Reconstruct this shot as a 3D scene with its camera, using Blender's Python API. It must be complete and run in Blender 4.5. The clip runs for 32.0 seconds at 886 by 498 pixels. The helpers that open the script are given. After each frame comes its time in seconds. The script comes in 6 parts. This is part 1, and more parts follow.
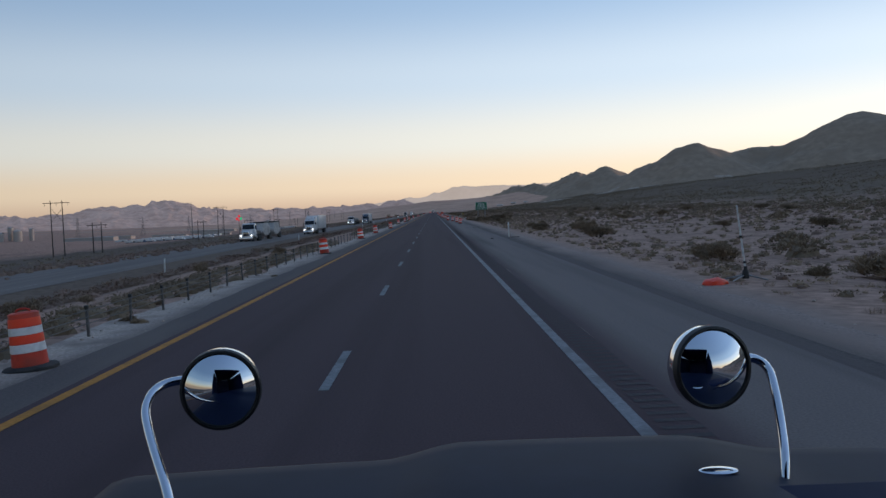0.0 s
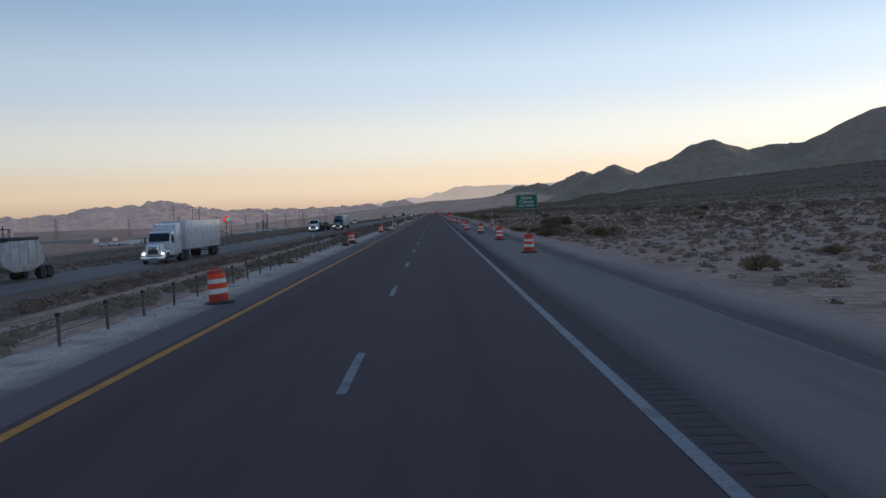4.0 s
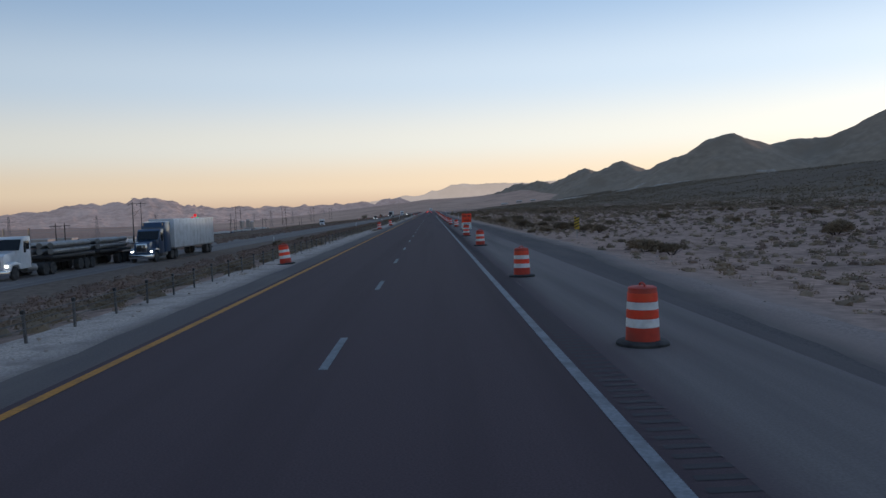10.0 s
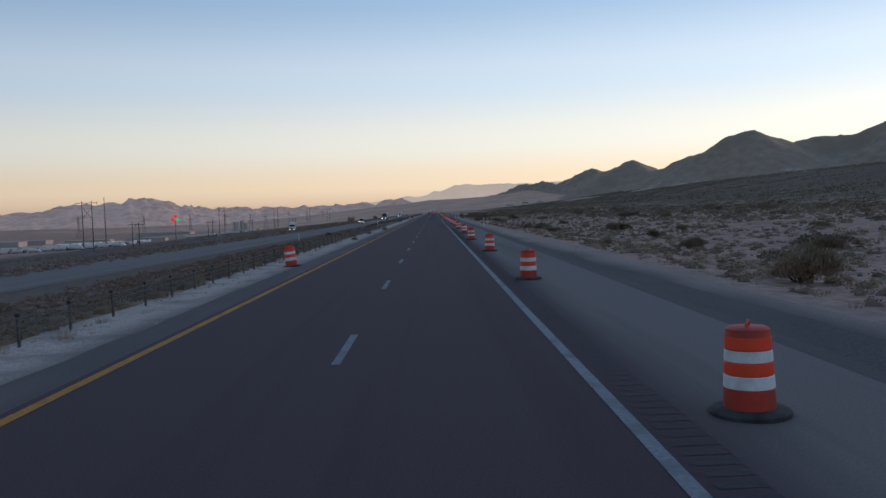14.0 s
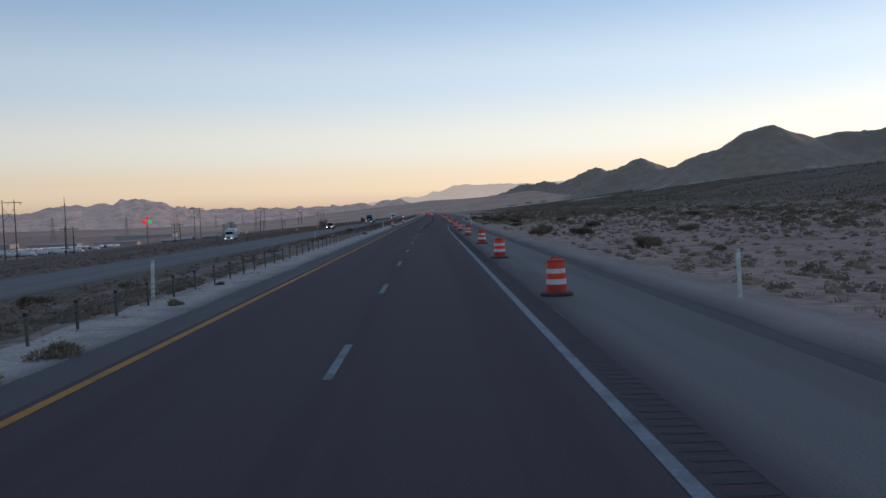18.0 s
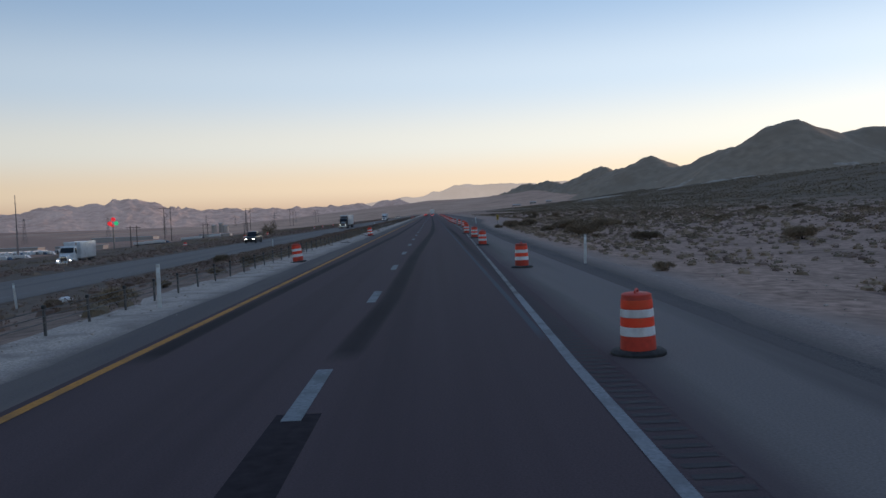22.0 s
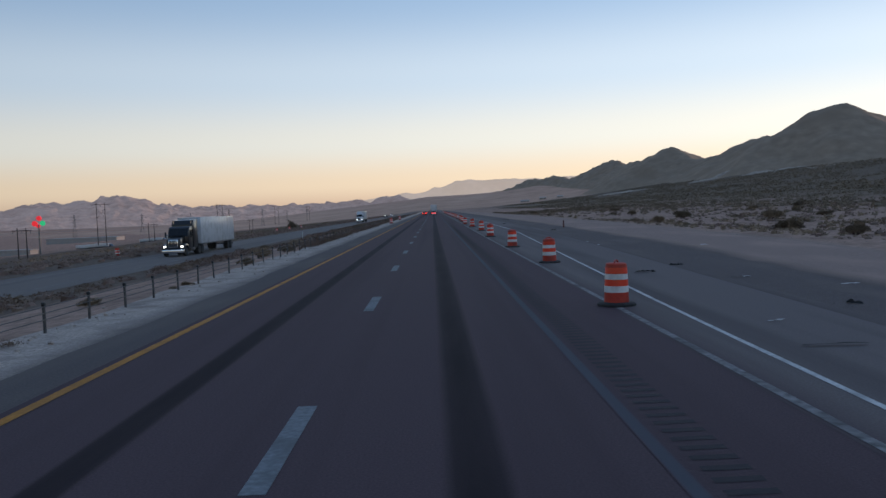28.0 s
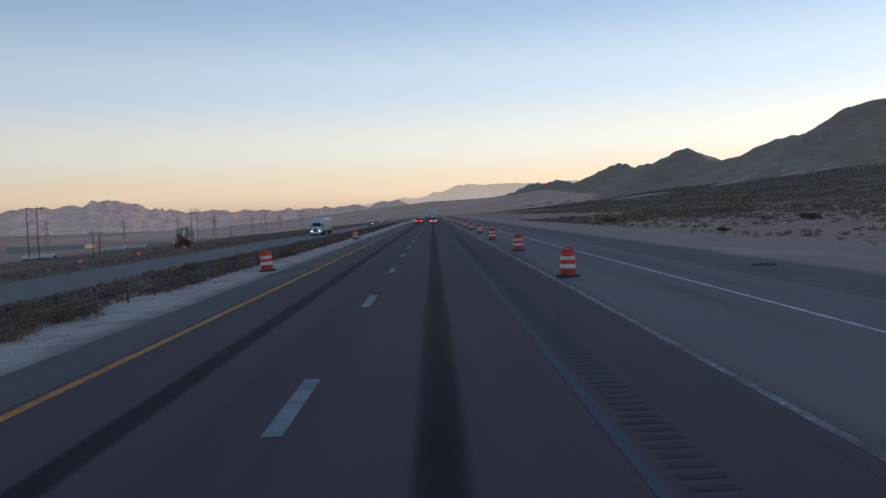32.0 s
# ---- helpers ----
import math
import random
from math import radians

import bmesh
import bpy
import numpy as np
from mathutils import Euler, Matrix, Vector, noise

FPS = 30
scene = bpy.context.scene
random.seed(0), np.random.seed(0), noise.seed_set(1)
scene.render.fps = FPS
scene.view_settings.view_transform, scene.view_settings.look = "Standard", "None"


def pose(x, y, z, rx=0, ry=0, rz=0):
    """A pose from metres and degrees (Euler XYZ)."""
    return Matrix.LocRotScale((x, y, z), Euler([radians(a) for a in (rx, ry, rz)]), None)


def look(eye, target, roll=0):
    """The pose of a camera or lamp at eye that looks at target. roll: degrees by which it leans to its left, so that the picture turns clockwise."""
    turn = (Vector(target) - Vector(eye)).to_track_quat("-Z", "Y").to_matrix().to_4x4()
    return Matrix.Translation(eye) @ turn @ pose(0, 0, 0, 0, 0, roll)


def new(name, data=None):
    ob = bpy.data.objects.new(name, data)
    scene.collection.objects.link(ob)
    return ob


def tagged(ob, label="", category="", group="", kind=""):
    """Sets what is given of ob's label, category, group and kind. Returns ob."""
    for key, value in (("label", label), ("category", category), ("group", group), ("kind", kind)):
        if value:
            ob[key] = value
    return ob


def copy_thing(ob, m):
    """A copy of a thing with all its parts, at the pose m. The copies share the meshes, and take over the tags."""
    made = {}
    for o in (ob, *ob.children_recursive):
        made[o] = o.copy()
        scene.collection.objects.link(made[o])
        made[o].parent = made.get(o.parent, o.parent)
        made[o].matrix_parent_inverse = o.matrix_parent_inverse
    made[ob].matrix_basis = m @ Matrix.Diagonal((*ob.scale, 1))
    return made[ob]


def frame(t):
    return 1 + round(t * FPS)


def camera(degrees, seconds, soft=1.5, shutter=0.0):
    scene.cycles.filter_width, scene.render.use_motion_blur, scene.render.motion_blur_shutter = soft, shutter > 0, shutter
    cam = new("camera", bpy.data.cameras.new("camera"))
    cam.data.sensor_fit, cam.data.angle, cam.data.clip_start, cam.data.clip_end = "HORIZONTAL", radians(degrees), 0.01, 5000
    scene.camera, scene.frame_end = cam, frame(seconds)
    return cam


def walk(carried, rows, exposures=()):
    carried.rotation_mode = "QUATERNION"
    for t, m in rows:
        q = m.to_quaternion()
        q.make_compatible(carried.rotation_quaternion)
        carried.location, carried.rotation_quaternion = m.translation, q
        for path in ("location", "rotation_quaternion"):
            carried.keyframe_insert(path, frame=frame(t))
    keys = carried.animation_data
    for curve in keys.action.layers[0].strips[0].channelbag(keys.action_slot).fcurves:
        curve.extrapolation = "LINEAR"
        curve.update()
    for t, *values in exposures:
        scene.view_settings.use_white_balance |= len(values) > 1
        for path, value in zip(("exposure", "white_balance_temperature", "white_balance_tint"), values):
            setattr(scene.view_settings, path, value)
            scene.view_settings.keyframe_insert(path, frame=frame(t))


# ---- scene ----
cam = camera(58.0, 32.0, soft=1.5)

# seconds, side offset in the lane, metres along the road, pitch, roll, yaw
EYE_HEIGHT = 2.36
DRIVE = (
    (0.0, -0.05, 0.03, -2.74, 2.20, -0.72),
    (0.5, -0.05, 12.32, -2.74, 2.40, -0.72),
    (1.0, -0.05, 24.60, -2.82, 2.30, -0.72),
    (1.5, -0.12, 36.84, -2.90, 2.10, -0.64),
    (2.0, -0.20, 49.06, -2.82, 2.30, -0.56),
    (2.5, -0.24, 61.24, -2.82, 2.30, -0.56),
    (3.0, -0.27, 73.42, -2.82, 2.20, -0.56),
    (3.5, -0.30, 85.60, -2.74, 2.20, -0.51),
    (4.2, -0.28, 102.65, -2.71, 2.24, -0.66),
    (4.9, -0.27, 119.70, -2.68, 2.27, -0.80),
    (5.5, -0.25, 134.28, -2.66, 2.30, -0.92),
    (6.0, -0.27, 146.38, -2.74, 2.30, -1.00),
    (6.5, -0.18, 158.44, -2.82, 2.40, -1.08),
    (7.0, -0.10, 170.46, -2.74, 2.40, -1.10),
    (7.5, -0.03, 182.45, -2.74, 2.30, -1.04),
    (8.0, 0.04, 194.43, -2.74, 2.30, -0.97),
    (8.5, 0.10, 206.43, -2.74, 2.30, -0.97),
    (9.0, 0.17, 218.44, -2.82, 2.30, -0.97),
    (9.5, 0.14, 230.46, -2.82, 2.20, -0.97),
    (10.0, 0.10, 242.50, -2.82, 2.00, -0.88),
    (10.5, 0.08, 254.55, -2.82, 2.00, -0.80),
    (11.0, 0.05, 266.60, -2.82, 2.10, -0.72),
    (11.5, 0.02, 278.66, -2.82, 2.00, -0.72),
    (12.0, 0.00, 290.74, -2.82, 2.00, -0.72),
    (12.5, -0.00, 302.86, -2.82, 2.10, -0.72),
    (13.0, -0.00, 315.04, -2.74, 2.00, -0.72),
    (13.5, -0.01, 327.28, -2.74, 1.90, -0.72),
    (14.0, -0.01, 339.57, -2.74, 1.90, -0.72),
    (14.5, -0.01, 351.89, -2.74, 2.00, -0.72),
    (15.2, -0.01, 369.15, -2.72, 2.04, -0.75),
    (15.9, -0.02, 386.41, -2.70, 2.07, -0.78),
    (16.5, -0.02, 401.21, -2.69, 2.10, -0.80),
    (17.0, -0.02, 413.54, -2.69, 2.00, -0.80),
    (17.5, -0.02, 425.85, -2.69, 2.10, -0.80),
    (18.0, -0.03, 438.16, -2.69, 2.00, -0.80),
    (18.5, -0.03, 450.49, -2.69, 2.10, -0.72),
    (19.0, -0.03, 462.85, -2.69, 2.00, -0.72),
    (19.5, -0.02, 475.26, -2.60, 2.00, -0.72),
    (20.0, -0.01, 487.70, -2.69, 1.90, -0.80),
    (20.5, -0.01, 500.18, -2.69, 2.10, -0.80),
    (21.0, 0.00, 512.65, -2.80, 2.00, -0.72),
    (21.5, 0.05, 525.22, -2.66, 2.00, -0.72),
    (22.0, 0.10, 537.91, -2.66, 2.00, -0.80),
    (22.5, 0.17, 550.82, -2.66, 2.10, -0.80),
    (23.0, 0.24, 563.99, -2.82, 2.10, -0.88),
    (23.5, 0.23, 577.42, -2.74, 2.20, -0.88),
    (24.0, 0.22, 590.98, -2.82, 2.10, -0.88),
    (24.5, 0.22, 604.61, -2.82, 2.20, -0.88),
    (25.0, 0.21, 618.20, -2.82, 2.10, -0.80),
    (25.5, 0.18, 631.73, -2.74, 2.10, -0.80),
    (26.2, 0.13, 650.56, -2.77, 2.10, -0.77),
    (26.9, 0.09, 669.32, -2.80, 2.10, -0.74),
    (27.5, 0.05, 685.43, -2.82, 2.10, -0.72),
    (28.0, 0.00, 698.90, -2.90, 2.10, -0.72),
    (28.5, -0.01, 712.41, -2.90, 2.10, -0.72),
    (29.0, -0.01, 725.94, -2.82, 2.00, -0.64),
    (29.5, -0.01, 739.47, -2.82, 2.00, -0.56),
    (30.0, -0.02, 752.98, -2.82, 1.80, -0.56),
    (30.5, 0.04, 766.43, -2.74, 1.80, -0.64),
    (31.0, 0.10, 779.85, -2.66, 2.00, -0.72),
    (31.5, 0.17, 793.24, -2.65, 2.10, -0.72),
    (32.0, 0.23, 806.65, -2.53, 2.10, -0.72),
)
walk(cam, [(t, pose(x, y, EYE_HEIGHT, 90 + p, r, w)) for t, x, y, p, r, w in DRIVE])

# ---- light: just after the sun has gone behind the mountains on the right ----
SUN_AZIMUTH, SUN_ELEVATION = radians(58), radians(8.0)
world = bpy.data.worlds.new("dusk_sky")
scene.world = world
world.use_nodes = True
wn, wl = world.node_tree.nodes, world.node_tree.links
sky = wn.new("ShaderNodeTexSky")
sky.sky_type = "NISHITA"
sky.sun_disc = False
sky.sun_elevation = SUN_ELEVATION
sky.sun_rotation = SUN_AZIMUTH
sky.altitude, sky.air_density, sky.dust_density, sky.ozone_density = 600, 1.0, 1.2, 2.0
# the twilight colours by height above the horizon, with the afterglow round the sunken sun
way = wn.new("ShaderNodeTexCoord")
split = wn.new("ShaderNodeSeparateXYZ")
wl.new(way.outputs["Generated"], split.inputs[0])
glow_bands = wn.new("ShaderNodeValToRGB")
band = glow_bands.color_ramp
band.interpolation = "EASE"
band.elements[0].color, band.elements[1].color = (0.60, 0.42, 0.33, 1), (0.14, 0.24, 0.46, 1)
for spot, colour in ((0.035, (0.83, 0.655, 0.495)), (0.085, (0.79, 0.77, 0.72)), (0.16, (0.57, 0.675, 0.80)), (0.26, (0.325, 0.47, 0.68)), (0.5, (0.19, 0.31, 0.53))):
    band.elements.new(spot).color = (*colour, 1)
wl.new(split.outputs["Z"], glow_bands.inputs["Fac"])
toward = wn.new("ShaderNodeVectorMath")
toward.operation = "DOT_PRODUCT"
toward.inputs[1].default_value = (math.sin(SUN_AZIMUTH), math.cos(SUN_AZIMUTH), 0)
wl.new(way.outputs["Generated"], toward.inputs[0])
side = wn.new("ShaderNodeMapRange")
side.data_type = "FLOAT_VECTOR"
side.inputs[7].default_value, side.inputs[8].default_value = (-1, -1, -1), (1, 1, 1)
side.inputs[9].default_value, side.inputs[10].default_value = (0.33, 0.36, 0.385), (1.175, 1.145, 1.12)
wl.new(toward.outputs["Value"], side.inputs["Vector"])
bright = wn.new("ShaderNodeVectorMath")
bright.operation = "MULTIPLY"
wl.new(glow_bands.outputs["Color"], bright.inputs[0])
wl.new(side.outputs["Vector"], bright.inputs[1])
air = wn.new("ShaderNodeVectorMath")
air.operation = "SCALE"
air.inputs["Scale"].default_value = 0.03
wl.new(sky.outputs[0], air.inputs[0])
both = wn.new("ShaderNodeVectorMath")
both.operation = "ADD"
wl.new(bright.outputs[0], both.inputs[0])
wl.new(air.outputs[0], both.inputs[1])
background = wn["Background"]
background.inputs["Strength"].default_value = 1.0
wl.new(both.outputs[0], background.inputs["Color"])
scene.view_settings.exposure = 0.0

sun = new("sun", bpy.data.lights.new("sun", "SUN"))
sun.data.energy, sun.data.angle, sun.data.color = 1.1, radians(0.6), (1.0, 0.64, 0.44)
toward_sun = Vector((math.sin(SUN_AZIMUTH) * math.cos(SUN_ELEVATION), math.cos(SUN_AZIMUTH) * math.cos(SUN_ELEVATION), math.sin(SUN_ELEVATION)))
sun.matrix_world = look((0, 0, 300), Vector((0, 0, 300)) - toward_sun)

# ---- helpers for meshes and materials ----
def part(name, bm, material, parent=None, label="", smooth=True):
    me = bpy.data.meshes.new(name)
    bm.normal_update()
    bm.to_mesh(me)
    bm.free()
    me.materials.append(material)
    if smooth:
        me.polygons.foreach_set("use_smooth", [True] * len(me.polygons))
        me.set_sharp_from_angle(angle=radians(35))
    ob = new(name, me)
    if parent is not None:
        ob.parent = parent
    return tagged(ob, label)


def raw(name, verts, faces, material, parent=None, label="", smooth=False):
    me = bpy.data.meshes.new(name)
    me.from_pydata(verts, [], faces)
    me.materials.append(material)
    me.polygons.foreach_set("use_smooth", [smooth] * len(me.polygons))
    me.update()
    ob = new(name, me)
    if parent is not None:
        ob.parent = parent
    return tagged(ob, label)


def same(ob, name, parent, m=None):
    """Another object on ob's mesh."""
    o = new(name, ob.data)
    o.parent = parent
    if m is not None:
        o.matrix_basis = m
    return o


def thing(name, label, category, group="", at=(0, 0, 0), turn=0):
    ob = new(name)
    ob.empty_display_size = 0.2
    ob.matrix_basis = pose(*at, 0, 0, turn)
    return tagged(ob, label, category, group)


def box(bm, x0, x1, y0, y1, z0, z1, bevel=0.0):
    made = bmesh.ops.create_cube(bm, size=1.0, matrix=Matrix.LocRotScale(((x0 + x1) / 2, (y0 + y1) / 2, (z0 + z1) / 2), None, (x1 - x0, y1 - y0, z1 - z0)))
    if bevel:
        edges = list({e for v in made["verts"] for e in v.link_edges})
        bmesh.ops.bevel(bm, geom=edges, offset=bevel, segments=2, affect="EDGES", profile=0.5)
    return bm


def rod(bm, a, b, r0, r1=None, n=10):
    a, b = Vector(a), Vector(b)
    r1 = r0 if r1 is None else r1
    turn = (b - a).to_track_quat("Z", "Y").to_matrix().to_4x4()
    bmesh.ops.create_cone(bm, cap_ends=True, segments=n, radius1=r0, radius2=r1, depth=(b - a).length, matrix=Matrix.Translation((a + b) / 2) @ turn)
    return bm


def lathe(bm, profile, n=24, m=None):
    """Turns (radius, height) pairs round the z axis."""
    m = m or Matrix()
    rings = [[bm.verts.new(m @ Vector((r * math.cos(k * math.tau / n), r * math.sin(k * math.tau / n), z))) for k in range(n)] for r, z in profile]
    for a, b in zip(rings, rings[1:]):
        for k in range(n):
            bm.faces.new((a[k], a[(k + 1) % n], b[(k + 1) % n], b[k]))
    if profile[-1][0] > 1e-4:
        bm.faces.new(rings[-1])
    if profile[0][0] > 1e-4:
        bm.faces.new(rings[0][::-1])
    return bm


def prism(bm, outline, x0, x1, bevel=0.0):
    """A side outline of (y, z) pairs, thick from x0 to x1."""
    a = [bm.verts.new((x0, y, z)) for y, z in outline]
    b = [bm.verts.new((x1, y, z)) for y, z in outline]
    n = len(outline)
    faces = [bm.faces.new(a[::-1]), bm.faces.new(b)]
    faces += [bm.faces.new((a[k], a[(k + 1) % n], b[(k + 1) % n], b[k])) for k in range(n)]
    bmesh.ops.recalc_face_normals(bm, faces=faces)
    if bevel:
        bmesh.ops.bevel(bm, geom=list({e for v in a + b for e in v.link_edges}), offset=bevel, segments=2, affect="EDGES", profile=0.5)
    return bm


def tube(bm, points, r, n=12):
    """A bent pipe along points."""
    points = [Vector(p) for p in points]
    rings = []
    for i, p in enumerate(points):
        d = (points[min(i + 1, len(points) - 1)] - points[max(i - 1, 0)]).normalized()
        q = d.to_track_quat("Z", "Y").to_matrix()
        rings.append([bm.verts.new(p + q @ Vector((r * math.cos(k * math.tau / n), r * math.sin(k * math.tau / n), 0))) for k in range(n)])
    for a, b in zip(rings, rings[1:]):
        best = min(range(n), key=lambda s: sum((a[k].co - b[(k + s) % n].co).length for k in range(n)))
        for k in range(n):
            bm.faces.new((a[k], a[(k + 1) % n], b[(k + 1 + best) % n], b[(k + best) % n]))
    bm.faces.new(rings[0][::-1])
    bm.faces.new(rings[-1])
    bmesh.ops.recalc_face_normals(bm, faces=bm.faces[:])
    return bm


def material(name, colour, rough=0.7, metal=0.0, vary=0.15, grain=8.0, bump=0.0, stain=None, stain_scale=0.7, where="Object", spread=0.0, emit=None, power=0.0, coat=0.0, bump_scale=None, spec=0.5, stretch=None):
    """Base colour with grain and larger stains; vary: how far both go."""
    m = bpy.data.materials.new(name)
    m.use_nodes = True
    n, l = m.node_tree.nodes, m.node_tree.links
    b = n["Principled BSDF"]
    b.inputs["Roughness"].default_value, b.inputs["Metallic"].default_value = rough, metal
    b.inputs["Specular IOR Level"].default_value = spec
    b.inputs["Coat Weight"].default_value = coat
    c = n.new("ShaderNodeTexCoord") if where == "Object" else n.new("ShaderNodeNewGeometry")
    vec = c.outputs["Object"] if where == "Object" else c.outputs["Position"]
    fine, broad = n.new("ShaderNodeTexNoise"), n.new("ShaderNodeTexNoise")
    fine.inputs["Scale"].default_value, fine.inputs["Detail"].default_value = grain, 5
    broad.inputs["Scale"].default_value, broad.inputs["Detail"].default_value = stain_scale, 6
    for t in (fine, broad):
        l.new(vec, t.inputs["Vector"])
    if stretch:
        mapping = n.new("ShaderNodeMapping")
        mapping.inputs["Scale"].default_value = stretch
        l.new(vec, mapping.inputs["Vector"])
        l.new(mapping.outputs[0], broad.inputs["Vector"])
    dark = tuple(v * (1 - vary) for v in colour)
    light = tuple(min(1, v * (1 + vary)) for v in colour)
    ramp = n.new("ShaderNodeValToRGB")
    ramp.color_ramp.elements[0].position, ramp.color_ramp.elements[1].position = 0.3, 0.7
    ramp.color_ramp.elements[0].color, ramp.color_ramp.elements[1].color = (*dark, 1), (*light, 1)
    l.new(fine.outputs["Fac"], ramp.inputs["Fac"])
    mix = n.new("ShaderNodeMix")
    mix.data_type = "RGBA"
    mask = n.new("ShaderNodeMapRange")
    mask.inputs["From Min"].default_value, mask.inputs["From Max"].default_value = 0.48, 0.72
    l.new(broad.outputs["Fac"], mask.inputs["Value"])
    l.new(mask.outputs[0], mix.inputs["Factor"])
    l.new(ramp.outputs["Color"], mix.inputs["A"])
    mix.inputs["B"].default_value = (*(stain or tuple(v * (1 - 1.6 * vary) for v in colour)), 1)
    out = mix.outputs["Result"]
    if spread:
        info, hsv, rng = n.new("ShaderNodeObjectInfo"), n.new("ShaderNodeHueSaturation"), n.new("ShaderNodeMapRange")
        rng.inputs["To Min"].default_value, rng.inputs["To Max"].default_value = 1 - spread, 1 + spread
        l.new(info.outputs["Random"], rng.inputs["Value"])
        l.new(rng.outputs[0], hsv.inputs["Value"])
        l.new(out, hsv.inputs["Color"])
        out = hsv.outputs["Color"]
    l.new(out, b.inputs["Base Color"])
    if bump:
        bn = n.new("ShaderNodeBump")
        bn.inputs["Strength"].default_value = min(1, bump)
        bn.inputs["Distance"].default_value = 0.02 if bump_scale is None else bump_scale
        l.new(fine.outputs["Fac"], bn.inputs["Height"])
        l.new(bn.outputs[0], b.inputs["Normal"])
    if emit:
        b.inputs["Emission Color"].default_value = (*emit, 1)
        b.inputs["Emission Strength"].default_value = power
    return m


def ground_material():
    """Desert soil: pale sand beside the roads, darker desert pavement on the fan and on the valley side."""
    m = material("desert_soil", (0.445, 0.288, 0.218), 0.95, vary=0.24, grain=3.0, bump=0.12, where="Position", stain=(0.275, 0.182, 0.138), stain_scale=0.22, bump_scale=0.02, spec=0.05)
    n, l = m.node_tree.nodes, m.node_tree.links
    b = n["Principled BSDF"]
    old = b.inputs["Base Color"].links[0].from_socket
    geo, split = n.new("ShaderNodeNewGeometry"), n.new("ShaderNodeSeparateXYZ")
    l.new(geo.outputs["Position"], split.inputs[0])
    patch = n.new("ShaderNodeTexNoise")
    patch.inputs["Scale"].default_value, patch.inputs["Detail"].default_value = 0.022, 5
    l.new(geo.outputs["Position"], patch.inputs["Vector"])
    shift = n.new("ShaderNodeMath")
    shift.operation = "MULTIPLY_ADD"
    shift.inputs[1].default_value, shift.inputs[2].default_value = 130.0, -65.0
    l.new(patch.outputs["Fac"], shift.inputs[0])
    total = n.new("ShaderNodeMath")
    l.new(split.outputs["X"], total.inputs[0])
    l.new(shift.outputs[0], total.inputs[1])
    fan = n.new("ShaderNodeMapRange")
    fan.inputs["From Min"].default_value, fan.inputs["From Max"].default_value = 45, 130
    l.new(total.outputs[0], fan.inputs["Value"])
    dale = n.new("ShaderNodeMapRange")
    dale.inputs["From Min"].default_value, dale.inputs["From Max"].default_value = -15.2, -17.2
    l.new(split.outputs["X"], dale.inputs["Value"])
    flats = n.new("ShaderNodeMapRange")
    flats.inputs["From Min"].default_value, flats.inputs["From Max"].default_value = -420, -260
    l.new(total.outputs[0], flats.inputs["Value"])
    ditch, near, far_end = n.new("ShaderNodeMapRange"), n.new("ShaderNodeMapRange"), n.new("ShaderNodeMapRange")
    ditch.inputs["To Max"].default_value = 0.55
    for node, socket, a, b_ in ((ditch, "X", -8.3, -9.2), (near, "Y", 215, 255), (far_end, "Y", 715, 665)):
        node.inputs["From Min"].default_value, node.inputs["From Max"].default_value = a, b_
        l.new(split.outputs[socket], node.inputs["Value"])
    grown = n.new("ShaderNodeMath")
    grown.operation = "MULTIPLY"
    l.new(near.outputs[0], grown.inputs[0])
    l.new(far_end.outputs[0], grown.inputs[1])
    soiled = n.new("ShaderNodeMath")
    soiled.operation = "MULTIPLY"
    l.new(grown.outputs[0], soiled.inputs[0])
    l.new(ditch.outputs[0], soiled.inputs[1])
    either = n.new("ShaderNodeMath")
    either.operation = "MAXIMUM"
    l.new(soiled.outputs[0], either.inputs[0])
    l.new(dale.outputs[0], either.inputs[1])
    low = n.new("ShaderNodeMath")
    low.operation = "MULTIPLY"
    l.new(either.outputs[0], low.inputs[0])
    l.new(flats.outputs[0], low.inputs[1])
    brown = n.new("ShaderNodeMix")
    brown.data_type = "RGBA"
    l.new(low.outputs[0], brown.inputs["Factor"])
    l.new(old, brown.inputs["A"])
    brown.inputs["B"].default_value = (0.195, 0.142, 0.108, 1)
    mix = n.new("ShaderNodeMix")
    mix.data_type = "RGBA"
    l.new(fan.outputs[0], mix.inputs["Factor"])
    l.new(brown.outputs["Result"], mix.inputs["A"])
    mix.inputs["B"].default_value = (0.215, 0.157, 0.112, 1)
    # crusts, dead leaves and pebbles between the tufts
    crust = n.new("ShaderNodeTexNoise")
    crust.inputs["Scale"].default_value, crust.inputs["Detail"].default_value, crust.inputs["Roughness"].default_value = 1.7, 7, 0.65
    l.new(geo.outputs["Position"], crust.inputs["Vector"])
    litter = n.new("ShaderNodeMapRange")
    litter.inputs["From Min"].default_value, litter.inputs["From Max"].default_value = 0.44, 0.62
    litter.inputs["To Min"].default_value, litter.inputs["To Max"].default_value = 1.08, 0.72
    l.new(crust.outputs["Fac"], litter.inputs["Value"])
    shade = n.new("ShaderNodeVectorMath")
    shade.operation = "SCALE"
    l.new(mix.outputs["Result"], shade.inputs[0])
    l.new(litter.outputs[0], shade.inputs["Scale"])
    l.new(shade.outputs[0], b.inputs["Base Color"])
    return m


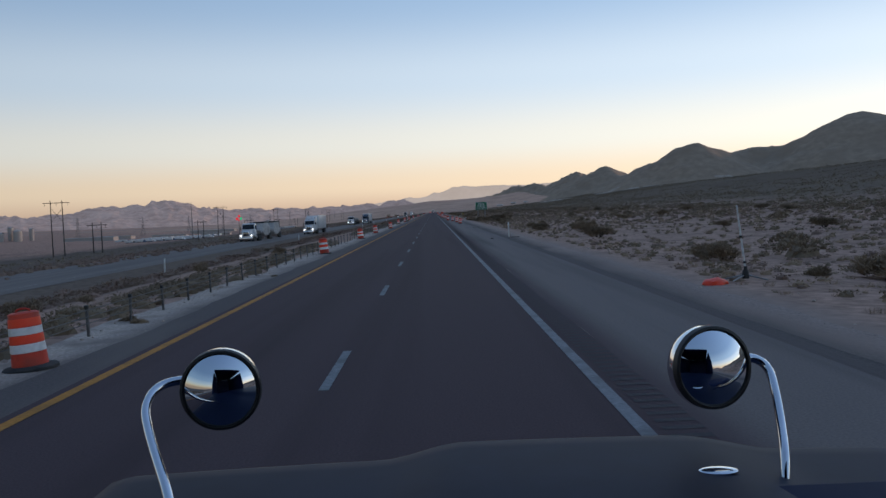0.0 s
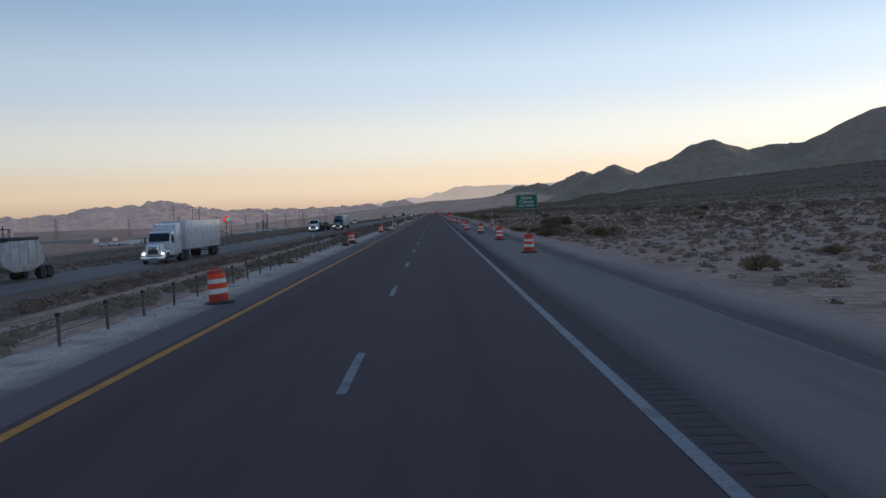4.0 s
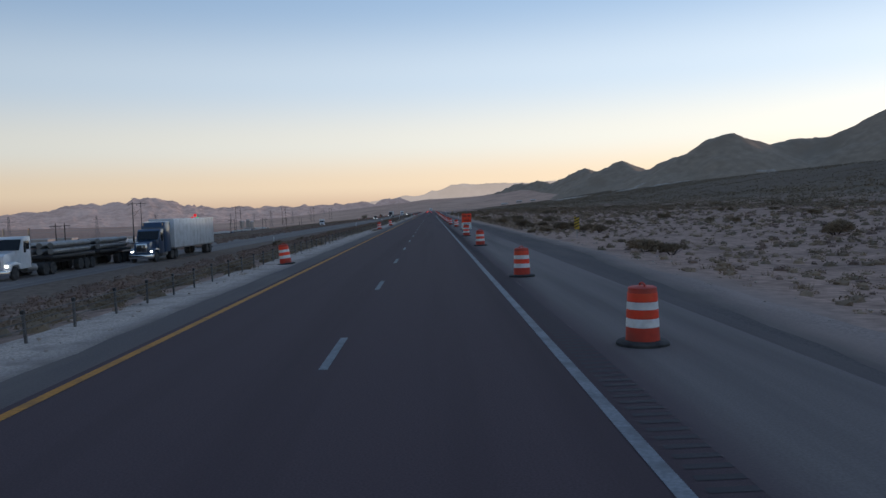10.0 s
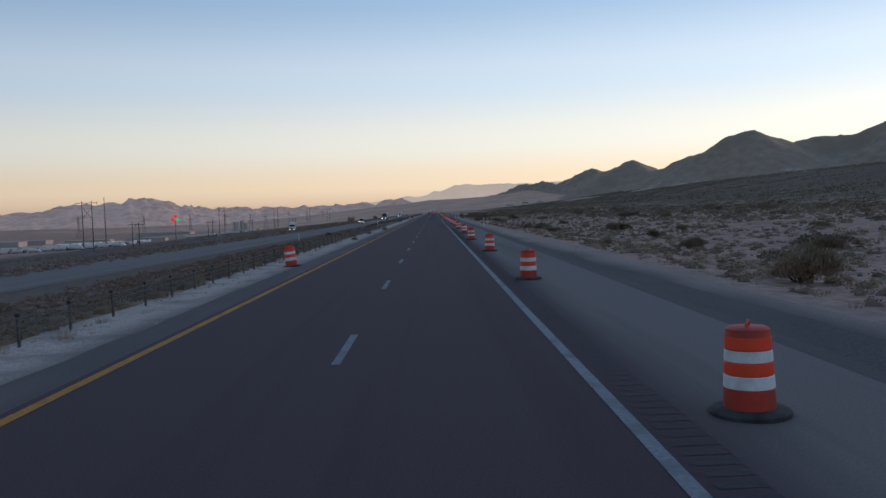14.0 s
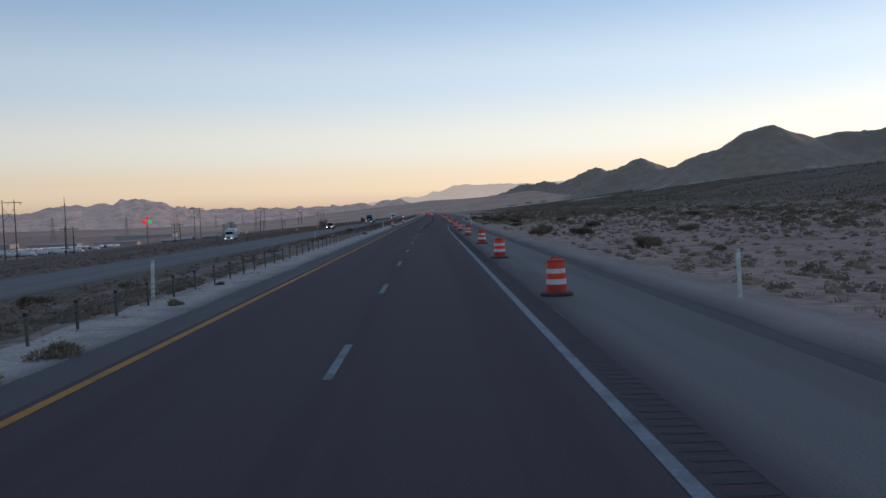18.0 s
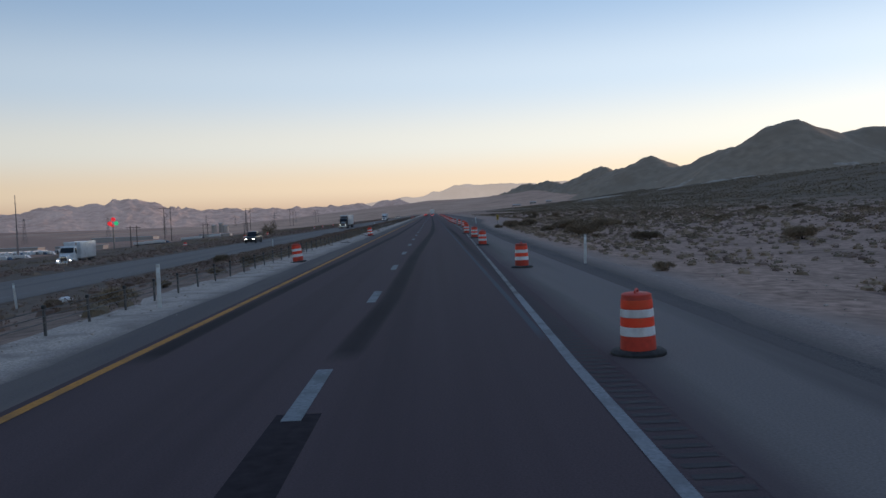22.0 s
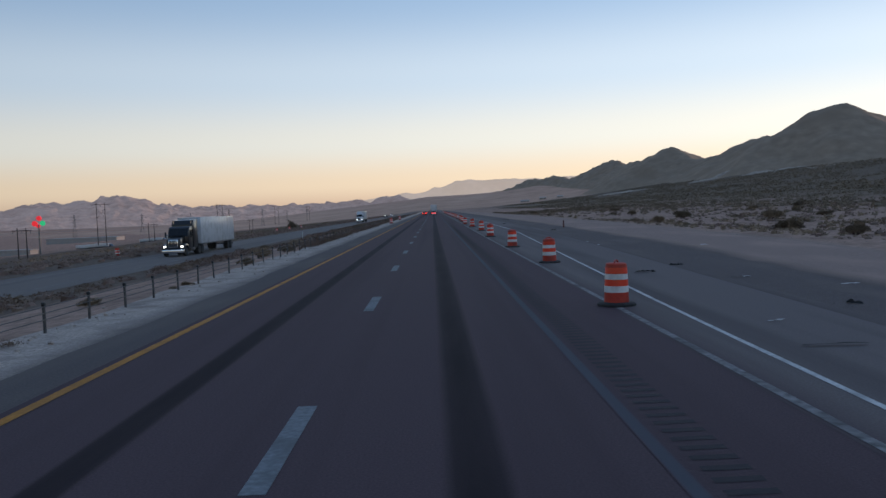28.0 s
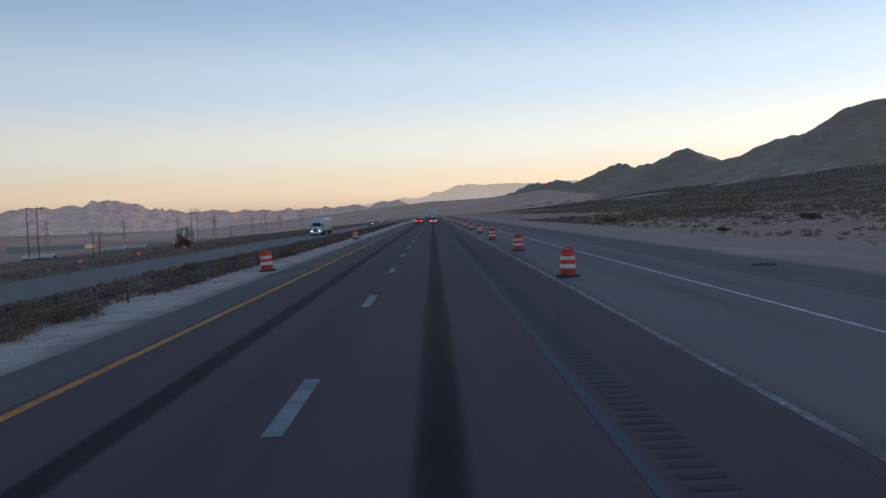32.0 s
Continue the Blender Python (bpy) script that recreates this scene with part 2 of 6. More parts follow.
ASPHALT = material("asphalt", (0.100, 0.0685, 0.0705), 0.8, vary=0.18, grain=38, bump=0.3, where="Position", stain=(0.076, 0.052, 0.054), stain_scale=1.0, stretch=(0.75, 0.012, 1), bump_scale=0.006, spec=0.06)
SHOULDER = material("shoulder_asphalt", (0.205, 0.169, 0.152), 0.9, vary=0.16, grain=30, bump=0.4, where="Position", stain=(0.120, 0.099, 0.091), stain_scale=0.8, stretch=(0.8, 0.03, 1), bump_scale=0.008, spec=0.15)
MILLINGS = material("dark_millings", (0.122, 0.103, 0.096), 0.95, vary=0.3, grain=26, bump=0.4, where="Position", stain=(0.155, 0.127, 0.114), stain_scale=0.5, stretch=(1, 0.25, 1), bump_scale=0.03, spec=0.1)
OPPOSITE = material("old_asphalt", (0.205, 0.172, 0.152), 0.85, vary=0.12, grain=12, where="Position", stain=(0.15, 0.127, 0.115), stain_scale=0.6, stretch=(1, 0.03, 1), spec=0.15)
SEAL = material("black_seal_coat", (0.040, 0.031, 0.0335), 0.95, vary=0.3, grain=5, where="Position", stain=(0.042, 0.034, 0.037), stain_scale=1.6, stretch=(1.5, 0.3, 1), spec=0.05)
GREY_GRAVEL = material("grey_verge_gravel", (0.33, 0.255, 0.218), 0.95, vary=0.28, grain=18, bump=0.2, where="Position", stain=(0.43, 0.318, 0.26), stain_scale=0.35, stretch=(1, 0.3, 1), bump_scale=0.012, spec=0.05)
GRAVEL = material("pale_gravel", (0.515, 0.415, 0.345), 0.95, vary=0.34, grain=17, bump=0.5, where="Position", stain=(0.29, 0.232, 0.195), stain_scale=0.9, bump_scale=0.012, spec=0.1)
def shade_along(m, fresh, y0, y1):
    """A newer, darker mix further along the road, with a worn-out join."""
    n, l = m.node_tree.nodes, m.node_tree.links
    b = n["Principled BSDF"]
    old = b.inputs["Base Color"].links[0].from_socket
    geo, split, wave = n.new("ShaderNodeNewGeometry"), n.new("ShaderNodeSeparateXYZ"), n.new("ShaderNodeTexNoise")
    l.new(geo.outputs["Position"], split.inputs[0])
    l.new(geo.outputs["Position"], wave.inputs["Vector"])
    wave.inputs["Scale"].default_value = 0.12
    shift = n.new("ShaderNodeMath")
    shift.operation = "MULTIPLY_ADD"
    shift.inputs[1].default_value = 40.0
    l.new(wave.outputs["Fac"], shift.inputs[0])
    l.new(split.outputs["Y"], shift.inputs[2])
    far, mix = n.new("ShaderNodeMapRange"), n.new("ShaderNodeMix")
    far.inputs["From Min"].default_value, far.inputs["From Max"].default_value = y0, y1
    l.new(shift.outputs[0], far.inputs["Value"])
    mix.data_type, mix.blend_type = "RGBA", "MULTIPLY"
    l.new(far.outputs[0], mix.inputs["Factor"])
    l.new(old, mix.inputs["A"])
    mix.inputs["B"].default_value = (*fresh, 1)
    l.new(mix.outputs["Result"], b.inputs["Base Color"])


LEFT_SHOULDER = material("left_shoulder_asphalt", (0.138, 0.114, 0.106), 0.9, vary=0.18, grain=22, bump=0.4, where="Position", stain=(0.185, 0.150, 0.130), stain_scale=0.7, stretch=(1.2, 0.15, 1), bump_scale=0.008, spec=0.1)
shade_along(ASPHALT, (1.14, 1.13, 1.16), 600, 720)
shade_along(SHOULDER, (0.92, 0.91, 0.94), 640, 720)
shade_along(GREY_GRAVEL, (1.12, 1.02, 0.98), 640, 740)
shade_along(MILLINGS, (1.3, 1.24, 1.22), 640, 740)
SOIL = ground_material()
ROCK = material("dark_desert_rock", (0.385, 0.285, 0.20), 0.95, vary=0.16, grain=0.06, bump=0.4, where="Position", stain=(0.34, 0.25, 0.175), stain_scale=0.012, bump_scale=1.6, spec=0.1)
# air haze over the range is put in as a faint glow of the rock
FAR_ROCK = material("far_rock_haze_glow", (0.30, 0.215, 0.18), 0.95, vary=0.40, grain=0.016, bump=1.0, where="Position", stain=(0.44, 0.32, 0.26), stain_scale=0.005, bump_scale=40.0, emit=(0.43, 0.36, 0.385), power=0.28, spec=0.05)
BARE_SLOPE = material("bare_pale_slope", (0.50, 0.41, 0.33), 0.95, vary=0.2, grain=0.3, where="Position", stain=(0.40, 0.32, 0.25), stain_scale=0.08, spec=0.05)
# peach emission paints the haze that pales the farthest range
PALE_ROCK = material("distant_rock_haze_glow", (0.28, 0.23, 0.22), 0.95, vary=0.2, grain=0.012, where="Position", stain_scale=0.005, emit=(0.66, 0.545, 0.46), power=0.60, spec=0.2)
STRAW = material("dry_straw", (0.33, 0.235, 0.155), 0.95, vary=0.3, grain=0.5, where="Position", stain=(0.25, 0.175, 0.12), stain_scale=0.2, spec=0.1)
BROWN_BRUSH = material("brown_brush", (0.245, 0.165, 0.129), 0.95, vary=0.35, grain=0.6, where="Position", stain=(0.225, 0.175, 0.125), stain_scale=0.3, spec=0.1)
DASH_PAINT = material("worn_dash_paint", (0.20, 0.215, 0.225), 0.7, vary=0.25, grain=14, where="Position", stain=(0.11, 0.115, 0.12), stain_scale=1.2, spec=0.2)
WHITE_LINE = material("worn_white_paint", (0.225, 0.23, 0.24), 0.7, vary=0.22, grain=16, where="Position", stain=(0.145, 0.14, 0.145), stain_scale=1.6, spec=0.2)
RAMP_PAINT = material("ramp_line_paint", (0.62, 0.61, 0.585), 0.7, vary=0.2, grain=14, where="Position", stain=(0.30, 0.29, 0.28), stain_scale=1.4, spec=0.2)
FADED_LINE = material("faded_white_paint", (0.225, 0.212, 0.205), 0.75, vary=0.5, grain=7, where="Position", stain=(0.095, 0.082, 0.080), stain_scale=0.9, spec=0.15)
YELLOW_LINE = material("worn_yellow_paint", (0.50, 0.205, 0.028), 0.7, vary=0.2, grain=14, where="Position", stain=(0.30, 0.135, 0.032), stain_scale=1.4, spec=0.2)
ORANGE = material("orange_reflective", (1.0, 0.062, 0.018), 0.45, vary=0.08, grain=14, stain=(0.74, 0.085, 0.022), stain_scale=2.5, spread=0.12)
SIGN_TEXT = material("dark_red_print", (0.26, 0.022, 0.015), 0.6, vary=0.1)
DULL_ORANGE = material("dull_orange_plastic", (0.60, 0.052, 0.024), 0.6, vary=0.12, grain=10, stain=(0.30, 0.05, 0.03), stain_scale=2.5, spread=0.12)
SHEETING = material("white_reflective", (0.80, 0.78, 0.75), 0.45, vary=0.07, grain=16, stain=(0.52, 0.48, 0.44), stain_scale=3.0, spread=0.08)
RUBBER = material("black_rubber", (0.030, 0.028, 0.027), 0.85, vary=0.3, grain=12, stain=(0.075, 0.068, 0.06), stain_scale=3.0)
GALVANISED = material("galvanised_steel", (0.33, 0.33, 0.33), 0.5, 0.7, vary=0.15, grain=10, stain=(0.2, 0.18, 0.16), stain_scale=2.0)
POST = material("weathered_steel_post", (0.115, 0.105, 0.098), 0.8, 0.2, vary=0.25, grain=10, stain=(0.2, 0.17, 0.14), stain_scale=2.0, spread=0.2)
RUST = material("rusty_red_steel", (0.20, 0.065, 0.045), 0.85, vary=0.3, grain=12, stain=(0.11, 0.05, 0.04), stain_scale=4.0)
CAP = material("black_plastic_cap", (0.02, 0.02, 0.02), 0.5, vary=0.2)
WHITE_POST = material("white_plastic_post", (0.66, 0.65, 0.62), 0.6, vary=0.08, grain=8, stain=(0.45, 0.42, 0.38), stain_scale=3.0, spread=0.08)
GREEN_SIGN = material("green_sign_sheeting", (0.018, 0.16, 0.085), 0.5, vary=0.08, grain=6, stain=(0.03, 0.15, 0.09), stain_scale=1.0)
SIGN_WHITE = material("sign_white", (0.78, 0.80, 0.78), 0.5, vary=0.04)
BLACK = material("black_ink", (0.02, 0.02, 0.022), 0.6, vary=0.1)
YELLOW_SIGN = material("yellow_sign", (0.62, 0.40, 0.03), 0.5, vary=0.08)
CREOSOTE = material("creosote_leaves", (0.255, 0.192, 0.130), 0.9, vary=0.3, grain=5, stain=(0.27, 0.20, 0.14), stain_scale=1.5, spread=0.3, spec=0.1)
DRY_BRUSH = material("dry_brush", (0.25, 0.185, 0.125), 0.95, vary=0.3, grain=6, stain=(0.18, 0.135, 0.09), stain_scale=1.5, spread=0.3)
FAR_BRUSH = material("far_brush", (0.205, 0.153, 0.102), 0.95, vary=0.3, grain=0.3, where="Position", stain=(0.27, 0.195, 0.135), stain_scale=0.03, spec=0.15)
WOOD_POLE = material("dark_wood_pole", (0.055, 0.042, 0.035), 0.9, vary=0.25, grain=3)
LATTICE = material("grey_lattice_steel", (0.22, 0.21, 0.21), 0.6, 0.4, vary=0.15)
WHITE_PAINT = material("white_vehicle_paint", (0.68, 0.68, 0.68), 0.35, vary=0.06, grain=3, stain=(0.5, 0.49, 0.47), stain_scale=1.0, coat=0.3)
PALE_STEEL = material("dusty_pale_steel", (0.50, 0.475, 0.45), 0.6, 0.1, vary=0.15, grain=4, stain=(0.33, 0.30, 0.27), stain_scale=1.2)
GREY_METAL = material("dusty_grey_metal", (0.24, 0.235, 0.23), 0.5, 0.5, vary=0.18, grain=4, stain=(0.17, 0.15, 0.13), stain_scale=1.2)
DARK_METAL = material("dark_chassis", (0.035, 0.033, 0.033), 0.6, 0.3, vary=0.25, grain=4)
BLUE_PAINT = material("dark_blue_paint", (0.020, 0.055, 0.115), 0.3, 0.0, vary=0.12, grain=3, stain=(0.035, 0.065, 0.11), stain_scale=0.8, coat=0.5)
CHROME = material("chrome", (0.85, 0.86, 0.88), 0.06, 1.0, vary=0.02, grain=3)
MIRROR = material("convex_mirror", (0.9, 0.92, 0.94), 0.01, 1.0, vary=0.0)
NAVY = material("dusty_navy_bonnet_paint", (0.008, 0.013, 0.033), 0.5, 0.0, vary=0.12, grain=9, stain=(0.012, 0.018, 0.040), stain_scale=1.6, spec=0.10)
DEEP_NAVY = material("deep_navy_paint", (0.012, 0.020, 0.058), 0.65, 0.0, vary=0.15, grain=9, spec=0.12)
BLACK_PAINT = material("black_vehicle_paint", (0.014, 0.014, 0.016), 0.3, vary=0.1, coat=0.5)
RED_PAINT = material("red_car_paint", (0.42, 0.018, 0.020), 0.3, vary=0.06, coat=0.5)
SILVER_PAINT = material("silver_car_paint", (0.55, 0.56, 0.57), 0.35, 0.3, vary=0.05, coat=0.4)
GLASS_DARK = material("tinted_glass", (0.012, 0.014, 0.017), 0.06, 0.0, vary=0.05)
HEADLIGHT = material("lit_headlight", (0.9, 0.9, 0.85), 0.3, vary=0, emit=(1.0, 0.96, 0.86), power=5)
TAILLIGHT = material("lit_tail_light", (0.6, 0.02, 0.02), 0.4, vary=0, emit=(1.0, 0.03, 0.02), power=5)
RED_NEON = material("lit_red_sign", (0.7, 0.03, 0.03), 0.4, vary=0, emit=(1.0, 0.03, 0.045), power=0.6)
GREEN_NEON = material("lit_green_sign", (0.02, 0.4, 0.12), 0.4, vary=0, emit=(0.03, 0.55, 0.22), power=0.7)
WALL_PALE = material("pale_building_panel", (0.42, 0.38, 0.34), 0.8, vary=0.08, grain=0.5, stain=(0.42, 0.38, 0.34), stain_scale=0.08, where="Position")
ROOF_GREY = material("grey_roof", (0.40, 0.38, 0.36), 0.8, vary=0.1, grain=0.5, where="Position")

# ---- the land ----
FAR_Y = 4700.0


def smooth(a, b, v):
    t = np.clip((v - a) / (b - a), 0, 1)
    return t * t * (3 - 2 * t)


def bench(y):
    """How far out the graded flat beside the right shoulder goes."""
    return 10.0 + 14.0 * smooth(620, 740, y)


def land(x, y):
    """Height of the ground: ditch and valley on the left, an alluvial fan on the right."""
    x, y = np.asarray(x, float), np.asarray(y, float)
    u = np.maximum(x - bench(y), 0)
    right = 37.0 * (np.minimum(u, 450) / 440) ** 1.75
    right = right - 0.35 * smooth(0, 5, u) * (1 - smooth(8, 40, u))
    ditch = -1.6 * np.clip((-9.0 - x) / 11.5, 0, 1)
    valley = np.interp(x, (-4600, -3600, -2000, -900, -500, -340, -220, -71, -36), (-2, -8, -18, -27, -27.2, -23.4, -14.7, -4.1, 0))
    return np.where(x >= 0, right, ditch + valley)


def rough(x, y):
    """Small hummocks away from the pavements."""
    out = np.zeros_like(x)
    for i in range(x.shape[0]):
        for j in range(x.shape[1]):
            a, b = x[i, j], y[i, j]
            k = 0.0
            if a > max(11.0, float(bench(b)) + 1) or a < -34 or -20 < a < -9.5:
                k = 0.12 + 0.010 * min(max(abs(a) - 40, 0), 300)
            if k:
                out[i, j] = k * noise.noise((a * 0.11, b * 0.11, 3.0)) + 0.35 * k * noise.noise((a * 0.3, b * 0.13, 7.0))
    return out


def sheet(name, xs, ys, height, mat, kind="structure", label=""):
    X, Y = np.meshgrid(xs, ys)
    Z = height(X, Y)
    n, w = len(ys), len(xs)
    verts = np.stack([X, Y, Z], -1).reshape(-1, 3).tolist()
    faces = [(r * w + c, r * w + c + 1, (r + 1) * w + c + 1, (r + 1) * w + c) for r in range(n - 1) for c in range(w - 1)]
    ob = raw(name, verts, faces, mat, smooth=True)
    return tagged(ob, label, kind=kind)


def spaced(*steps):
    out = [steps[0]]
    for stop, step in zip(steps[1::2], steps[2::2]):
        n = max(1, round(abs(stop - out[-1]) / step))
        out += list(np.linspace(out[-1], stop, n + 1)[1:])
    return out


LAND_X = spaced(-4600, -1200, 250, -400, 60, -120, 14, -40, 4, -33.8, 3.1, -23.0, 3.6, -9, 0.75, -6.1, 1.4, 5.6, 3.9, 12, 0.8, 40, 1.6, 110, 5, 320, 14, 900, 60, 2600, 250, 4600, 500)
LAND_Y = spaced(-150, -20, 10, 40, 3, 900, 3, 1000, 5, 1300, 15, 2000, 50, FAR_Y, 200)
sheet("ground", LAND_X, LAND_Y, lambda X, Y: land(X, Y) - 0.07 + rough(X, Y), SOIL, label="dry sandy desert ground with gravel and crust")


def strip(name, left, right, y0, y1, step, z, mat, label="", parent=None, across=2, kind="structure"):
    """A paved or painted band; left, right and z are numbers or functions of the way along."""
    def of(v, y):
        return v(y) if callable(v) else v
    ys = np.linspace(y0, y1, max(2, int((y1 - y0) / step) + 1))
    verts, faces = [], []
    for y in ys:
        a, b = of(left, y), of(right, y)
        for k in range(across):
            verts.append((a + (b - a) * k / (across - 1), y, of(z, y)))
    for r in range(len(ys) - 1):
        for c in range(across - 1):
            i = r * across + c
            faces.append((i, i + 1, i + 1 + across, i + across))
    ob = raw(name, verts, faces, mat, parent)
    return tagged(ob, label, kind=kind) if parent is None else ob


def soft_band(name, line, half, fade, y0, y1, step, z, under, over, parent, seed, breaks=0.0, one_sided=False, dip=0.0):
    """A worn band with feathered edges: the surface under it shows through where it has worn thin."""
    ys = np.linspace(y0, y1, int((y1 - y0) / step) + 1)
    cuts = ((-half - fade, 0.0), (-half, 0.85), (-half + fade, 1.0), (half - fade, 1.0), (half, 0.85), (half + fade, 0.0))
    if one_sided:
        cuts = ((0.0, 1.0), (fade * 0.25, 0.82), (fade * 0.55, 0.42), (fade, 0.0))
    verts, faces, wear = [], [], []
    for y in ys:
        lift = smooth(y0, y0 + 1.0, y) if y0 > -100 else 1.0
        for k, (c, w) in enumerate(cuts):
            verts.append((line(y) + c + 0.10 * fade * noise.noise((y * 0.35, seed + k, 0)), y, z - (dip if k == len(cuts) - 1 else 0.014 if dip and k == 0 else 0.0)))
            wear.append(float(lift) * w * (1 - breaks * max(0.0, noise.noise((y * 0.22, seed, 5)) + 0.2)))
    n = len(cuts)
    for r in range(len(ys) - 1):
        faces += [(r * n + c, r * n + c + 1, r * n + c + 1 + n, r * n + c + n) for c in range(n - 1)]
    mat = under.copy()
    nodes, links = mat.node_tree.nodes, mat.node_tree.links
    b = nodes["Principled BSDF"]
    old = b.inputs["Base Color"].links[0].from_socket
    worn, grit, fac, mix = nodes.new("ShaderNodeAttribute"), nodes.new("ShaderNodeTexNoise"), nodes.new("ShaderNodeMath"), nodes.new("ShaderNodeMix")
    worn.attribute_name = "wear"
    geo, squash = nodes.new("ShaderNodeNewGeometry"), nodes.new("ShaderNodeMapping")
    squash.inputs["Scale"].default_value = (3.0, 0.35, 1)
    links.new(geo.outputs["Position"], squash.inputs["Vector"])
    links.new(squash.outputs[0], grit.inputs["Vector"])
    grit.inputs["Scale"].default_value, grit.inputs["Detail"].default_value = 1.3, 6
    spread = nodes.new("ShaderNodeMapRange")
    spread.inputs["From Min"].default_value, spread.inputs["From Max"].default_value = 0.25, 0.65
    spread.inputs["To Min"].default_value, spread.inputs["To Max"].default_value = 0.86, 1.0
    links.new(grit.outputs["Fac"], spread.inputs["Value"])
    fac.operation = "MULTIPLY"
    links.new(worn.outputs["Fac"], fac.inputs[0])
    links.new(spread.outputs[0], fac.inputs[1])
    mix.data_type = "RGBA"
    links.new(fac.outputs[0], mix.inputs["Factor"])
    links.new(old, mix.inputs["A"])
    mix.inputs["B"].default_value = (*over, 1)
    links.new(mix.outputs["Result"], b.inputs["Base Color"])
    ob = raw(name, verts, faces, mat, parent)
    ob.data.attributes.new("wear", "FLOAT", "POINT").data.foreach_set("value", wear)
    return ob


def course(*pairs):
    """A smooth line through (way along, offset) pairs."""
    ya, xa = pairs[0::2], pairs[1::2]
    return lambda y: float(np.interp(y, ya, xa))


def ragged(line, seed, size):
    """An uneven edge along a line."""
    return lambda y: line(y) + size * (noise.noise((y * 0.13, seed, 0)) + 0.6 * noise.noise((y * 0.5, seed, 3)))


PAVED = course(-150, 5.6, 600, 5.6, 680, 6.6, 780, 10.6, 4700, 10.8)
MILLED = course(-150, 6.55, 255, 6.7, 285, 8.2, 350, 8.0, 400, 6.8, 540, 6.7, 640, 7.8, 690, 9.6, 740, 13.2, 800, 14.2, 4700, 14.0)
SANDY = course(-150, 7.9, 200, 8.0, 285, 8.5, 340, 8.7, 420, 8.6, 520, 7.9, 600, 8.4, 640, 9.4, 690, 13.0, 740, 19.5, 800, 22.0, 4700, 22.0)
BARRIER = course(-150, -7.4, 30, -7.45, 165, -8.0, 310, -8.15, 455, -8.15, 580, -8.4, 715, -8.5, 770, -8.8, 830, -9.2, 1000, -9.7, 1700, -9.7)
NEW_EDGE = course(-150, 2.72, 540, 2.72, 600, 3.3, 650, 3.95, 4700, 4.3)
road = strip("road", -5.50, NEW_EDGE, -150, FAR_Y, 10, 0.0, ASPHALT, "dark worn asphalt carriageway with two lanes")
shoulder_right = strip("shoulder_right", NEW_EDGE, PAVED, -150, FAR_Y, 10, 0.0, SHOULDER, "grey asphalt shoulder with rumble strip widening into an exit ramp")
OLD_EDGE = course(-150, -6.38, 450, -6.45, 700, -6.55, 780, -6.85, 1600, -7.1)
shoulder_left = strip("shoulder_left", ragged(OLD_EDGE, 41.0, 0.16), -5.50, -150, 1600, 0.9, 0.0, LEFT_SHOULDER, "narrow grey asphalt shoulder inside the yellow line")
strip("millings_verge", PAVED, lambda y: MILLED(y) - 0.3, -150, 1500, 1.2, lambda y: -0.02, MILLINGS, "dark crushed asphalt verge", across=3)
strip("graded_verge", lambda y: MILLED(y) - 0.6, lambda y: SANDY(y) - 0.1, -150, 1500, 1.2, lambda y: -0.032, GREY_GRAVEL, "smooth grey gravel verge beside the shoulder", across=4)
strip("gravel_verge", ragged(lambda y: BARRIER(y) - 0.35, 5.0, 0.5), -5.9, -150, 1600, 1.5, lambda y: -0.02, GRAVEL, "pale gravel verge under the cable barrier", across=4)
opposite = strip("opposite_road", course(-150, -35.6, 350, -35.6, 560, -31.4, 4700, -32.6), course(-150, -26.0, 350, -26.0, 560, -22.8, 4700, -23.8), -150, FAR_Y, 20, -1.645, OPPOSITE, "pale worn asphalt of the opposite carriageway")
for x in (-1.6, 2.0):
    far = course(-150, -35.6, 350, -35.6, 560, -31.4, 4700, -32.6) if x > 0 else course(-150, -26.0, 350, -26.0, 560, -22.8, 4700, -23.8)
    strip("edge_line", lambda y, x=x, far=far: far(y) + x - 0.06, lambda y, x=x, far=far: far(y) + x + 0.06, -150, 3000, 60, -1.639, FADED_LINE, parent=opposite)

# road dirt and old asphalt fade out into the gravel under the barrier
soft_band("dusty_edge", lambda y: OLD_EDGE(y) + 0.22, 0, -1.1, -150, 1600, 1.5, -0.008, GRAVEL, (0.150, 0.124, 0.112), shoulder_left, 71.0, 0.5, True, 0.011)

# the dark overlay thins out into the older, paler shoulder
soft_band("overlay_edge", lambda y: NEW_EDGE(y) - 0.02, 0, 0.75, -150, 1500, 3.0, 0.0025, SHOULDER, (0.095, 0.066, 0.068), shoulder_right, 61.0, 0.3, True)
soft_band("shoulder_edge", lambda y: PAVED(y) - 0.02, 0, 0.55, -150, 1500, 1.5, -0.004, MILLINGS, (0.150, 0.124, 0.113), shoulder_right, 64.0, 0.3, True, 0.020)
soft_band("millings_edge", ragged(lambda y: MILLED(y) - 0.75, 2.0, 0.25), 0, 1.5, -150, 1500, 1.5, -0.014, GREY_GRAVEL, (0.126, 0.106, 0.098), shoulder_right, 67.0, 0.5, True, 0.022)
soft_band("gravel_edge", ragged(lambda y: SANDY(y) - 0.7, 12.0, 0.3), 0, 1.6, -150, 1500, 1.5, -0.026, SOIL, (0.35, 0.265, 0.222), shoulder_right, 69.0, 0.6, True, 0.040)

